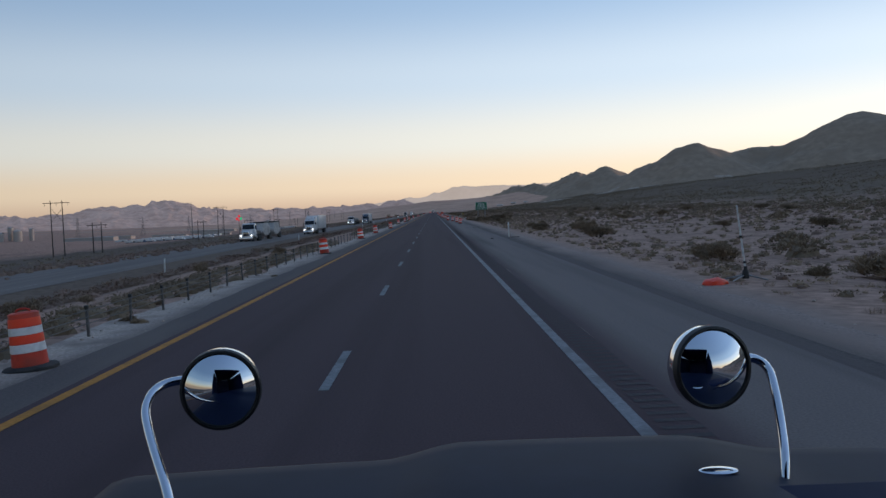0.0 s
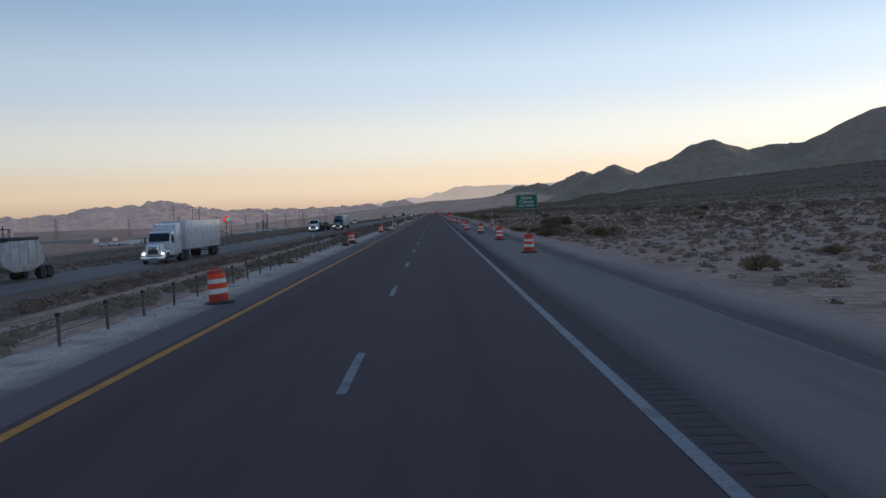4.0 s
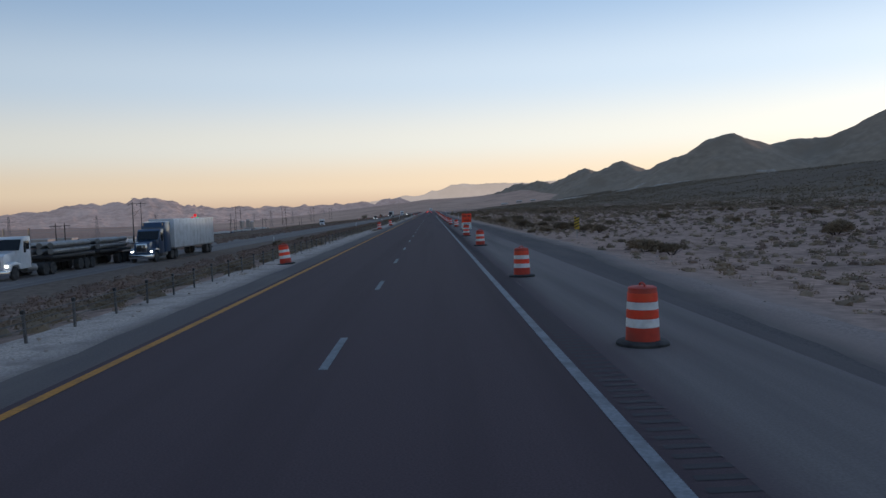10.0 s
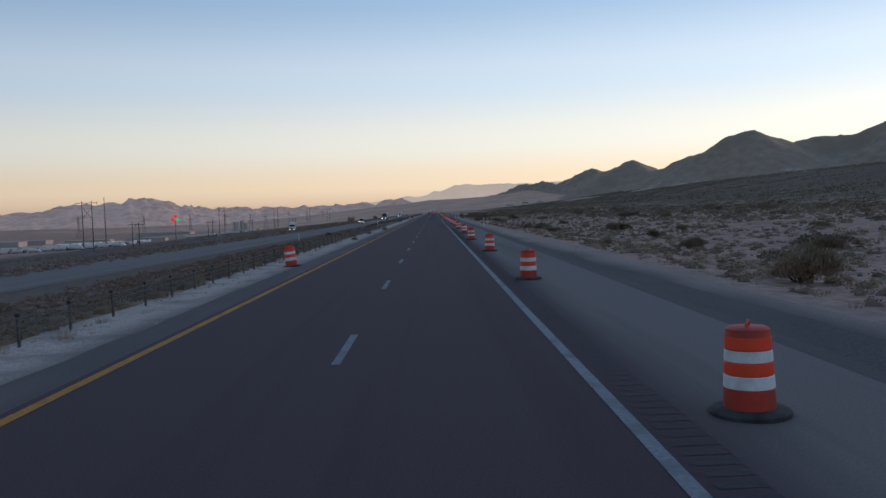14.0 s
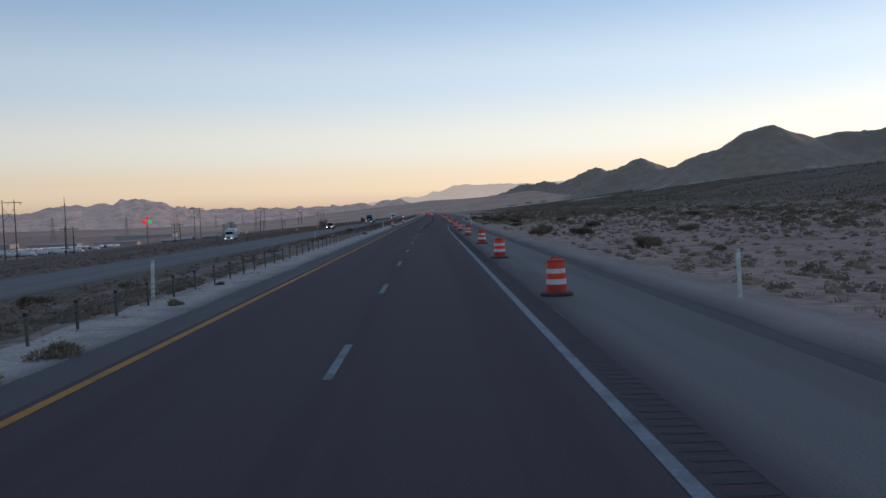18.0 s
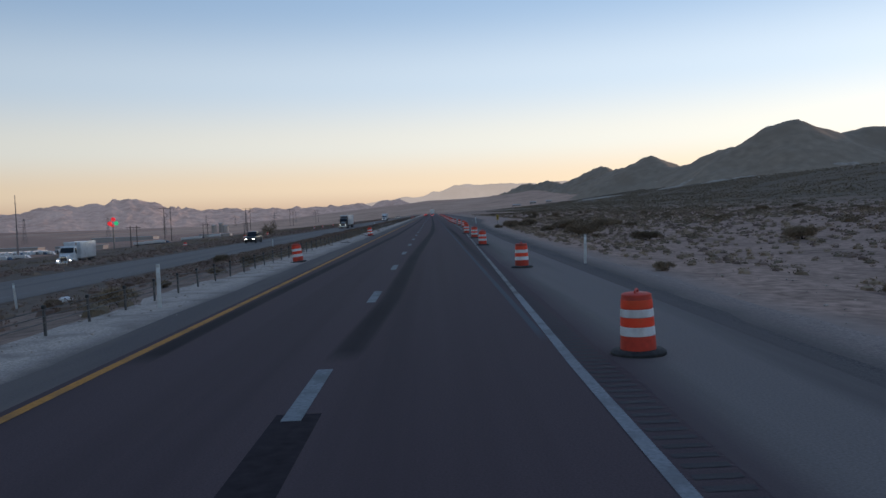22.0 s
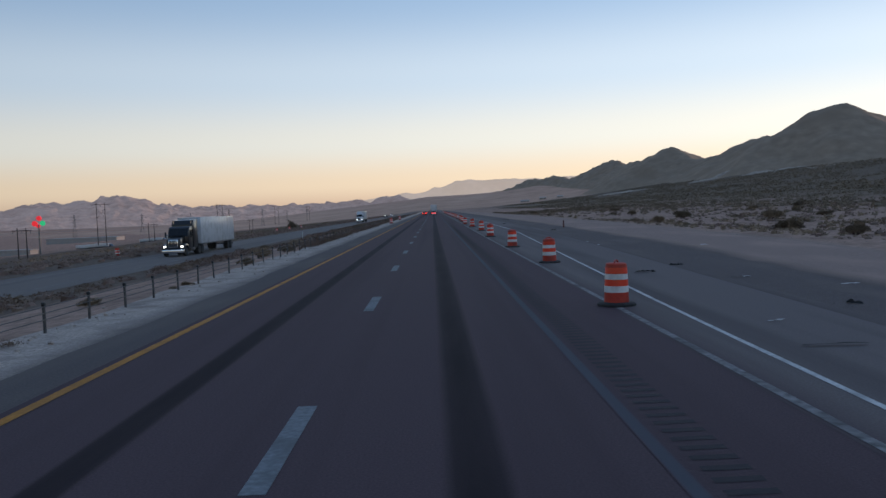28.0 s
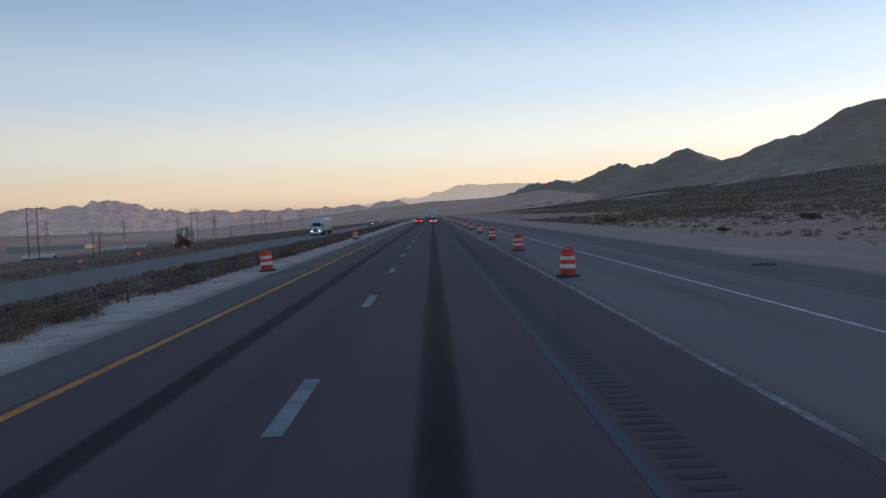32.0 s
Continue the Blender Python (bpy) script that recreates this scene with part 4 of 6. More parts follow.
for x, y, tall, lean in ((9.0, 23.2, 1.95, -0.22), (7.24, 203.9, 2.0, 0.1), (-7.6, 209.4, 2.1, -0.30)):
    s = thing("sign_stand", "empty sign stand with a tilted white mast on crossed legs", "sign stand", "empty sign stands", (x, y, 0.0 if 0 < x < 8 else float(land(x, y)) - 0.01))
    stand(s, tall + 0.25, lean, WHITE_POST)
    for k in range(2):
        z = 0.5 + k * 0.75
        f = (z - 0.3) / (tall - 0.3)
        part("clamp", box(bmesh.new(), lean * f - 0.035, lean * f + 0.035, -0.035, 0.035, z, z + 0.07, 0.008), CAP, s)
for x, y, w in ((7.9, 22.6, 0.42), (7.1, 204.0, 0.5), (9.6, 222.0, 0.3), (-7.15, 206.9, 0.34)):
    bag = bmesh.new()
    bmesh.ops.create_icosphere(bag, subdivisions=3, radius=1.0)
    for v in bag.verts:
        v.co = Vector((v.co.x * w, v.co.y * w * 0.7, max(v.co.z, -0.15) * 0.16)) * (1 + 0.2 * noise.noise(v.co * 2.3 + Vector((x, 0, 0))))
    b = part("sandbag", bag, ORANGE, label="crumpled orange sandbag lying on the verge")
    b.matrix_basis = pose(x, y, float(land(x, y)) - (0.0 if x > 0 else 0.01), 0, 0, 30)
    tagged(b, category="sandbag", group="sandbags")

# ---- object markers: yellow boards with black stripes ----
for x, y in ((11.2, 303.3), (12.1, 684.4)):
    g = float(land(x, y)) - 0.07
    mk = thing("object_marker", "yellow and black striped marker board on a post", "road sign", "object markers", (x, y, g))
    part("post", box(bmesh.new(), -0.03, 0.03, 0.02, 0.07, -0.3, 1.6), GALVANISED, mk, smooth=False)
    board = part("board", box(bmesh.new(), -0.19, 0.19, 0.0, 0.015, 0.65, 1.58, 0.004), YELLOW_SIGN, mk)
    stripes = bmesh.new()
    for k in range(4):
        z = 0.72 + k * 0.22
        v = [stripes.verts.new(c) for c in ((-0.185, -0.004, z), (0.185, -0.004, z + 0.17), (0.185, -0.004, z + 0.27), (-0.185, -0.004, z + 0.10))]
        stripes.faces.new(v)
    part("stripes", stripes, BLACK, board, "black diagonal stripes", smooth=False)

# ---- orange work sign across the valley side ----
ws = thing("work_zone_sign", "orange diamond work zone sign on posts", "road sign", at=(-71.0, 298.0, float(land(-71, 298)) - 0.1), turn=0)
dia = bmesh.new()
rod(dia, (0, 0.02, 1.95), (0, -0.02, 1.95), 0.86, 0.86, 4)
part("panel", dia, ORANGE, ws, smooth=False)
for x in (-0.25, 0.25):
    part("post", box(bmesh.new(), x - 0.04, x + 0.04, 0.03, 0.1, -0.4, 1.9), GALVANISED, ws, smooth=False)

# ---- vehicles; each is built with its nose at y = 0 towards -y, and turned when it is set down ----
def wheel(parent, x, y, r=0.50, w=0.28):
    out = 1 if x > 0 else -1
    tyre = part("wheel", lathe(bmesh.new(), ((r * 0.58, -w / 2), (r * 0.93, -w / 2), (r, -w / 2 + 0.04), (r, w / 2 - 0.04), (r * 0.93, w / 2), (r * 0.58, w / 2)), 20), RUBBER, parent, "black tyre")
    tyre.matrix_basis = pose(x, y, r, 0, 90, 0)
    part("rim", lathe(bmesh.new(), ((r * 0.58, out * (w / 2 - 0.02)), (r * 0.45, out * (w / 2 - 0.06)), (r * 0.2, out * (w / 2 - 0.01)), (0.0, out * (w / 2))), 16), GREY_METAL, tyre, "dull steel rim")


def tractor(t, paint, sleeper=True, chrome=True):
    """A conventional tractor unit, 7 m long."""
    hood = prism(bmesh.new(), ((0.1, 0.75), (0.0, 1.05), (0.05, 1.75), (0.3, 1.9), (1.75, 2.1), (1.75, 0.75)), -0.72, 0.72, 0.06)
    part("bonnet", hood, paint, t)
    cab = prism(bmesh.new(), ((1.7, 0.75), (1.7, 2.05), (2.1, 2.95), (2.35, 3.1), (3.2, 3.12), (3.2, 0.75)), -1.1, 1.1, 0.07)
    part("cab", cab, paint, t)
    screen = prism(bmesh.new(), ((1.70, 2.12), (1.69, 2.16), (2.03, 2.90), (2.07, 2.92)), -0.98, 0.98)
    part("windscreen", screen, GLASS_DARK, t, "dark windscreen", smooth=False)
    for x in (-1.105, 1.105):
        part("side_window", box(bmesh.new(), x - 0.006, x + 0.006, 2.15, 2.95, 2.15, 2.8, 0.004), GLASS_DARK, t, "dark side window")
    if sleeper:
        part("sleeper", prism(bmesh.new(), ((3.22, 0.8), (3.22, 3.3), (3.5, 3.75), (5.0, 3.85), (5.0, 0.8)), -1.15, 1.15, 0.08), paint, t)
    grille = part("grille", box(bmesh.new(), -0.5, 0.5, -0.03, 0.06, 0.95, 1.78, 0.03), CHROME if chrome else DARK_METAL, t, "upright grille")
    for k in range(6):
        part("slat", box(bmesh.new(), -0.42 + k * 0.14, -0.32 + k * 0.14, -0.045, -0.02, 1.02, 1.7), DARK_METAL, grille, smooth=False)
    part("bumper", box(bmesh.new(), -1.15, 1.15, -0.22, 0.05, 0.38, 0.76, 0.05), CHROME if chrome else paint, t, "front bumper")
    for x in (-0.9, 0.9):
        part("headlight", box(bmesh.new(), x - 0.11, x + 0.11, -0.06, 0.08, 0.97, 1.12, 0.03), HEADLIGHT, t, "lit headlight")
        part("mudguard", prism(bmesh.new(), ((-0.05, 0.7), (0.1, 1.2), (0.7, 1.35), (1.5, 1.2), (1.75, 0.75), (1.45, 0.75), (1.15, 1.08), (0.7, 1.12), (0.3, 1.05), (0.12, 0.7)), x - 0.27, x + 0.27, 0.02), paint, t)
        part("mirror", box(bmesh.new(), x * 1.5 - 0.07, x * 1.5 + 0.07, 1.75, 1.9, 1.95, 2.55, 0.03), DARK_METAL, t)
        part("exhaust_stack", rod(bmesh.new(), (x * 1.05, 3.35, 1.0), (x * 1.05, 3.35, 3.7), 0.075, 0.075, 10), CHROME, t, "chrome exhaust stack")
        wheel(t, x * 1.12, 0.75)
        for y in (5.2, 6.4):
            wheel(t, x * 1.05, y, 0.5, 0.55)
    part("chassis", box(bmesh.new(), -0.45, 0.45, 1.6, 7.0, 0.6, 0.95, 0.02), DARK_METAL, t)
    for x in (-0.8, 0.8):
        part("fuel_tank", rod(bmesh.new(), (x, 2.6, 0.72), (x, 4.1, 0.72), 0.3, 0.3, 14), GREY_METAL, t)


def box_trailer(t, paint, y0, length, tall=4.05):
    part("trailer_body", box(bmesh.new(), -1.29, 1.29, y0, y0 + length, 1.15, tall, 0.04), paint, t, "smooth van trailer body")
    part("trailer_rail", box(bmesh.new(), -1.31, 1.31, y0 - 0.02, y0 + length + 0.02, 1.02, 1.14, 0.02), GREY_METAL, t)
    for k in range(int(length // 1.2)):
        for x in (-1.302, 1.302):
            part("seam", box(bmesh.new(), x - 0.006, x + 0.006, y0 + 0.6 + 1.2 * k, y0 + 0.66 + 1.2 * k, 1.16, tall - 0.06), paint, t, smooth=False)
    for x in (-1.0, 1.0):
        for y in (y0 + length - 2.9, y0 + length - 1.6):
            wheel(t, x, y, 0.5, 0.55)
        part("landing_leg", box(bmesh.new(), x * 0.7 - 0.06, x * 0.7 + 0.06, y0 + 2.3, y0 + 2.42, 0.25, 1.05), DARK_METAL, t, smooth=False)
    part("under_guard", box(bmesh.new(), -1.1, 1.1, y0 + length - 0.12, y0 + length - 0.02, 0.5, 0.62, 0.01), DARK_METAL, t)


def hopper_trailer(t, y0, length=7.0):
    """A bottom-dump trailer: sloped hopper between two frames."""
    part("hopper", prism(bmesh.new(), ((y0 + 1.9, 3.05), (y0 + 0.9, 1.7), (y0 + 1.2, 1.2), (y0 + 2.8, 0.75), (y0 + length - 2.8, 0.75), (y0 + length - 1.2, 1.2), (y0 + length - 0.9, 1.7), (y0 + length - 1.9, 3.05)), -1.22, 1.22, 0.03), PALE_STEEL, t, "dusty steel hopper")
    part("tarp", prism(bmesh.new(), ((y0 + 1.7, 3.05), (y0 + 1.9, 3.3), (y0 + length - 1.9, 3.3), (y0 + length - 1.7, 3.05)), -1.26, 1.26, 0.05), DARK_METAL, t, "dark rolled tarpaulin cover")
    for k in range(4):
        y = y0 + 2.2 + k * (length - 4.4) / 3
        for x in (-1.24, 1.24):
            part("rib", box(bmesh.new(), x - 0.03, x + 0.03, y - 0.05, y + 0.05, 1.3, 3.04), PALE_STEEL, t, smooth=False)
    for x in (-1.1, 1.1):
        for a, b in ((y0 + 1.9, y0 - 0.1), (y0 + length - 1.9, y0 + length + 0.1)):
            part("strut", rod(bmesh.new(), (x, a, 3.0), (x, b, 1.2), 0.06, 0.06, 8), PALE_STEEL, t)
    part("frame", box(bmesh.new(), -0.5, 0.5, y0 - 0.6, y0 + length, 0.95, 1.15, 0.02), DARK_METAL, t)
    for x in (-1.0, 1.0):
        for y in (y0 + length - 1.3, y0 + length - 0.15):
            wheel(t, x, y, 0.5, 0.5)


def flat_trailer(t, y0, length, load=True):
    part("deck", box(bmesh.new(), -1.27, 1.27, y0, y0 + length, 1.2, 1.45, 0.03), DARK_METAL, t, "dark flatbed deck")
    part("frame", box(bmesh.new(), -0.5, 0.5, y0 + 0.3, y0 + length - 0.3, 0.8, 1.2, 0.03), DARK_METAL, t)
    if load:
        for k, x in enumerate((-0.8, 0.0, 0.8)):
            for row in range(2):
                part("pipe", rod(bmesh.new(), (x, y0 + 0.3 + 0.2 * k, 1.75 + 0.5 * row), (x, y0 + length - 0.4, 1.75 + 0.5 * row), 0.24, 0.24, 12), GREY_METAL, t, "grey steel pipe load")
    for x in (-1.0, 1.0):
        for y in (y0 + length - 2.9, y0 + length - 1.7, y0 + length - 0.5):
            wheel(t, x, y, 0.5, 0.5)


def car(name, label, paint, tall=1.45, long=4.7, lights=True, bed=False):
    c = thing(name, label, "car" if not bed else "pickup")
    h = tall
    if bed:
        side = ((0.0, 0.45), (0.02, 0.85), (0.15, 1.0), (1.35, 1.1), (long - 0.1, 1.08), (long, 0.5))
        roof = ((1.35, 1.08), (1.95, h - 0.02), (2.3, h), (3.3, h), (3.6, 1.08))
    else:
        side = ((0.0, 0.42), (0.02, 0.70), (0.2, 0.80), (1.3, 0.95), (long - 0.7, 1.0), (long - 0.05, 0.92), (long, 0.45))
        roof = ((1.2, 0.93), (1.95, h - 0.03), (2.4, h), (3.3, h - 0.02), (long - 0.55, 0.99))
    part("body", prism(bmesh.new(), side + ((long - 0.2, 0.25), (0.2, 0.25)), -0.9, 0.9, 0.06), paint, c)
    part("cabin", prism(bmesh.new(), roof, -0.74, 0.74, 0.06), GLASS_DARK, c, "dark glazed cabin")
    (ya, za), (yb, zb), (yc, zc), (yd, zd), _ = roof
    part("roof", prism(bmesh.new(), ((yb, zb + 0.005), (yc, zc + 0.02), (yd, zd + 0.02), (yd + 0.15, zd - 0.05), (yb + 0.05, zb - 0.04)), -0.72, 0.72, 0.02), paint, c)
    for x in (-0.62, 0.62):
        part("headlight", box(bmesh.new(), x - 0.17, x + 0.17, -0.02, 0.1, 0.60, 0.74, 0.02), HEADLIGHT if lights else SIGN_WHITE, c, "headlight")
        part("tail_light", box(bmesh.new(), x - 0.2, x + 0.2, long - 0.08, long + 0.02, 0.68, 0.86, 0.02), TAILLIGHT, c, "lit red tail light")
        for y in (0.85, long - 0.95):
            wheel(c, x * 1.32, y, 0.33 if not bed else 0.38, 0.22)
    part("bumper", box(bmesh.new(), -0.88, 0.88, long - 0.03, long + 0.07, 0.36, 0.55, 0.03), paint, c)
    part("number_plate", box(bmesh.new(), -0.2, 0.2, long + 0.02, long + 0.075, 0.58, 0.68, 0.004), SIGN_WHITE, c, "plain pale plate")
    return c


OZ = -1.645
t = thing("dump_truck", "white tractor hauling two pale bottom-dump hopper trailers", "truck", at=(-32.0, 136.5, OZ))
tractor(t, WHITE_PAINT, sleeper=False)
hopper_trailer(t, 7.0, 8.2)
hopper_trailer(t, 16.6, 8.2)
t = thing("box_truck", "white tractor with a white van trailer and lit headlights", "truck", at=(-27.2, 174.0, OZ))
tractor(t, WHITE_PAINT)
box_trailer(t, WHITE_PAINT, 6.2, 13.0)
t = thing("flatbed_truck", "white tractor with two flatbed trailers of grey pipes", "truck", at=(-31.0, 299.5, OZ))
tractor(t, WHITE_PAINT, sleeper=False)
flat_trailer(t, 6.2, 8.0)
flat_trailer(t, 15.2, 7.5)
t = thing("box_truck", "blue tractor with a white van trailer", "truck", at=(-27.2, 318.0, OZ))
tractor(t, BLUE_PAINT)
box_trailer(t, WHITE_PAINT, 5.8, 14.6)
t = thing("box_truck", "black tractor with a white van trailer and lit headlights", "truck", at=(-27.2, 782.5, OZ))
tractor(t, BLACK_PAINT)
box_trailer(t, WHITE_PAINT, 5.8, 14.6)
t = thing("box_truck", "white tractor with a pale van trailer and lit headlights", "truck", at=(-27.2, 993.0, OZ))
tractor(t, WHITE_PAINT)
box_trailer(t, WHITE_PAINT, 5.8, 14.6)
x, y = -57.0, 662.0
t = thing("box_truck", "white truck with a plain white van body beside the valley", "truck", at=(x, y, float(land(x, y)) - 0.07), turn=8)
tractor(t, WHITE_PAINT, sleeper=False)
box_trailer(t, WHITE_PAINT, 4.4, 9.0, 3.7)
c = car("pickup", "black pickup with lit headlights on the opposite road", BLACK_PAINT, 1.85, 5.6, True, True)
c.matrix_basis = pose(-29.6, 668.0, OZ)
c = car("oncoming_car", "dark car with lit headlights on the opposite road", BLACK_PAINT, 1.5)
c.matrix_basis = pose(-27.2, 1160.0, OZ)
c = car("oncoming_car", "grey car with lit headlights on the opposite road", SILVER_PAINT, 1.5)
c.matrix_basis = pose(-31.0, 1290.0, OZ)
c = car("red_car", "red saloon car with lit tail lights on the road ahead", RED_PAINT, 1.5)
c.matrix_basis = pose(-3.4, 1012.0, 0, 0, 0, 180)
c = car("silver_car", "pale silver hatchback on the road ahead", SILVER_PAINT, 1.6)
c.matrix_basis = pose(0.3, 1002.0, 0, 0, 0, 180)
t = thing("box_truck", "white box truck with a plain rear on the road ahead", "truck", at=(0.3, 1048.0, 0), turn=180)
tractor(t, WHITE_PAINT)
box_trailer(t, WHITE_PAINT, 5.8, 14.6)

# ---- the lorry at the start of the drive: bonnet, round convex mirrors, open-fronted cab ----
lorry = thing("lorry", "dusty dark blue lorry with chrome bonnet mirrors", "truck", at=(-0.008, 0, 0))
lorry.scale.z = 1.018
gx, gy = np.linspace(-1.12, 1.38, 52), np.linspace(0.78, 2.42, 30)


def bonnet_height(x, y):
    z = 1.635 - 0.022 * ((x - 0.05) / 1.1) ** 2 + 0.042 * float(smooth(-0.22, 0.02, x) * (1 - smooth(0.62, 0.92, x)))
    z -= 0.05 * max(0.0, (1.9 - y)) * 0.3
    z -= 0.55 * max(0.0, y - 2.28) ** 1.0 if y > 2.28 else 0.0
    edge = max(0.0, -0.95 - x, x - 1.29)
    return z - 2.2 * edge ** 1.4


verts = [(x, y, bonnet_height(x, y)) for y in gy for x in gx]
skirt = len(verts)
w, n = len(gx), len(gy)
faces = [(r * w + k, r * w + k + 1, (r + 1) * w + k + 1, (r + 1) * w + k) for r in range(n - 1) for k in range(w - 1)]
loop = [k for k in range(w)] + [r * w + w - 1 for r in range(1, n)] + [(n - 1) * w + k for k in range(w - 2, -1, -1)] + [r * w for r in range(n - 2, 0, -1)]
verts += [(verts[i][0], verts[i][1], 0.85) for i in loop]
for k in range(len(loop)):
    a, b = loop[k], loop[(k + 1) % len(loop)]
    faces.append((b, a, skirt + k, skirt + (k + 1) % len(loop)))
raw("bonnet", verts, faces, NAVY, lorry, smooth=True)
part("scuttle", prism(bmesh.new(), ((1.60, 1.585), (1.60, 1.617), (1.72, 1.640), (1.88, 1.652), (1.915, 1.640), (1.915, 1.605)), 0.30, 1.20, 0.008), DEEP_NAVY, lorry, "deep navy panel")
# a flat chrome disc stands for the bright reflection on the bonnet
spot = bmesh.new()
bmesh.ops.create_icosphere(spot, subdivisions=3, radius=1.0, matrix=Matrix.LocRotScale((0.63, 1.945, bonnet_height(0.63, 1.945) + 0.001), None, (0.048, 0.03, 0.005)))
part("bonnet_glint", spot, CHROME, lorry, "bright disc standing for a reflection on the bonnet")
part("grille", box(bmesh.new(), -0.62, 0.72, 2.40, 2.50, 0.75, 1.45, 0.03), CHROME, lorry, "chrome grille")
part("bumper", box(bmesh.new(), -1.15, 1.25, 2.42, 2.66, 0.38, 0.74, 0.05), CHROME, lorry, "chrome bumper")
for x in (-0.98, 1.08):
    part("mudguard", prism(bmesh.new(), ((1.0, 0.9), (1.15, 1.15), (1.7, 1.25), (2.25, 1.15), (2.4, 0.8), (2.25, 0.8), (2.05, 1.05), (1.7, 1.1), (1.3, 1.05), (1.15, 0.9)), x - 0.2, x + 0.2, 0.02), NAVY, lorry)
    wheel(lorry, x, 1.7, 0.5, 0.3)
    part("side_wall", prism(bmesh.new(), ((0.75, 0.6), (0.75, 1.55), (0.45, 2.95), (-2.4, 3.2), (-2.4, 0.6)), x * 1.12 - 0.02, x * 1.12 + 0.02), DEEP_NAVY, lorry)
    wheel(lorry, x, -3.2, 0.5, 0.55)
    part("chrome_stack", rod(bmesh.new(), (x * 1.12, -2.6, 0.9), (x * 1.12, -2.6, 3.9), 0.08, 0.08, 12), CHROME, lorry, "chrome exhaust stack")
part("roof", box(bmesh.new(), -1.12, 1.22, -2.4, 0.45, 3.16, 3.24, 0.03), DEEP_NAVY, lorry)
part("back_wall", box(bmesh.new(), -1.08, 1.18, -2.44, -2.38, 0.6, 3.16), DEEP_NAVY, lorry, smooth=False)
part("dash_front", box(bmesh.new(), -1.08, 1.18, 0.70, 0.76, 0.6, 1.5), DEEP_NAVY, lorry, smooth=False)
part("cab_floor", box(bmesh.new(), -1.08, 1.18, -2.38, 0.70, 0.95, 1.05), DARK_METAL, lorry, smooth=False)
part("chassis", box(bmesh.new(), -0.4, 0.5, -3.9, 2.3, 0.5, 0.84), DARK_METAL, lorry, smooth=False)


def bonnet_mirror(centre, aim, wide, arm):
    m = look(centre, aim)
    r, dome = wide / 2, 0.040
    cap = [(r * 0.93 * k / 10, dome * (1 - (k / 10) ** 2) + 0.012) for k in range(10, -1, -1)]
    glass = part("mirror_glass", lathe(bmesh.new(), [(max(a, 0.0), b) for a, b in cap], 40), MIRROR, None, "round convex mirror glass")
    holder = new("mirror")
    holder.parent = lorry
    holder.matrix_basis = m @ pose(0, 0, 0, 180, 0, 0)
    rim = part("mirror_rim", lathe(bmesh.new(), ((r * 0.915, -0.012), (r * 0.925, -0.019), (r * 0.985, -0.017), (r, -0.008), (r, 0.004), (r * 0.9, 0.006)), 40), CAP, None, "black rubber rim")
    shell = part("mirror_shell", lathe(bmesh.new(), ((r * 0.998, 0.002), (r * 1.0, 0.022), (r * 0.97, 0.042), (r * 0.80, 0.064), (r * 0.4, 0.080), (0.0, 0.085)), 40), CHROME, None, "chrome mirror back")
    for o in (rim, shell):
        o.data.transform(Matrix.Scale(-1, 4, (0, 0, 1)))
        o.data.flip_normals()
    for o in (glass, rim, shell):
        o.parent = lorry
        o.matrix_basis = holder.matrix_basis.copy()
    bpy.data.objects.remove(holder)
    pts = [Vector(p) for p in arm]
    fine = []
    for i in range(len(pts) - 1):
        a, b, c, d = pts[max(i - 1, 0)], pts[i], pts[i + 1], pts[min(i + 2, len(pts) - 1)]
        for k in range(5):
            s = k / 5
            fine.append(0.5 * ((2 * b) + (c - a) * s + (2 * a - 5 * b + 4 * c - d) * s * s + (3 * b - a - 3 * c + d) * s ** 3))
    fine.append(pts[-1])
    part("mirror_arm", tube(bmesh.new(), fine, 0.0125, 14), CHROME, lorry, "bent chrome mirror arm")


bonnet_mirror((-0.639, 2.2, 1.863), (-0.42, 0.0, 1.84), 0.218, ((-0.735, 2.215, 1.89), (-0.784, 2.2, 1.885), (-0.813, 2.17, 1.868), (-0.817, 2.12, 1.834), (-0.79, 2.06, 1.791), (-0.744, 1.98, 1.74), (-0.697, 1.9, 1.691), (-0.66, 1.84, 1.61)))
bonnet_mirror((0.706, 2.2, 1.869), (1.12, 0.0, 2.05), 0.226, ((0.80, 2.225, 1.888), (0.842, 2.22, 1.88), (0.865, 2.2, 1.854), (0.861, 2.15, 1.805), (0.845, 2.08, 1.738), (0.818, 2.0, 1.684), (0.80, 1.96, 1.60)))

# ---- power lines in the valley ----
def h_frame(tall, wide, label, group, brace=True):
    p = thing("power_pole", label, "power pole", group)
    for x in (-wide / 2, wide / 2):
        part("pole", rod(bmesh.new(), (x, 0, -1.5), (x, 0, tall), 0.34, 0.22, 8), WOOD_POLE, p)
    arm = part("crossarm", box(bmesh.new(), -wide * 1.15, wide * 1.15, -0.14, 0.14, tall - 1.6, tall - 1.25), WOOD_POLE, p, smooth=False)
    if brace:
        for s in (-1, 1):
            part("cross_brace", rod(bmesh.new(), (-s * wide / 2, 0.2, tall * 0.62), (s * wide / 2, 0.2, tall * 0.86), 0.09, 0.09, 6), WOOD_POLE, p)
    for x in (-wide, 0, wide):
        part("insulator", rod(bmesh.new(), (x, 0, tall - 1.6), (x, 0, tall - 3.0), 0.10, 0.10, 6), CAP, arm)
    return p


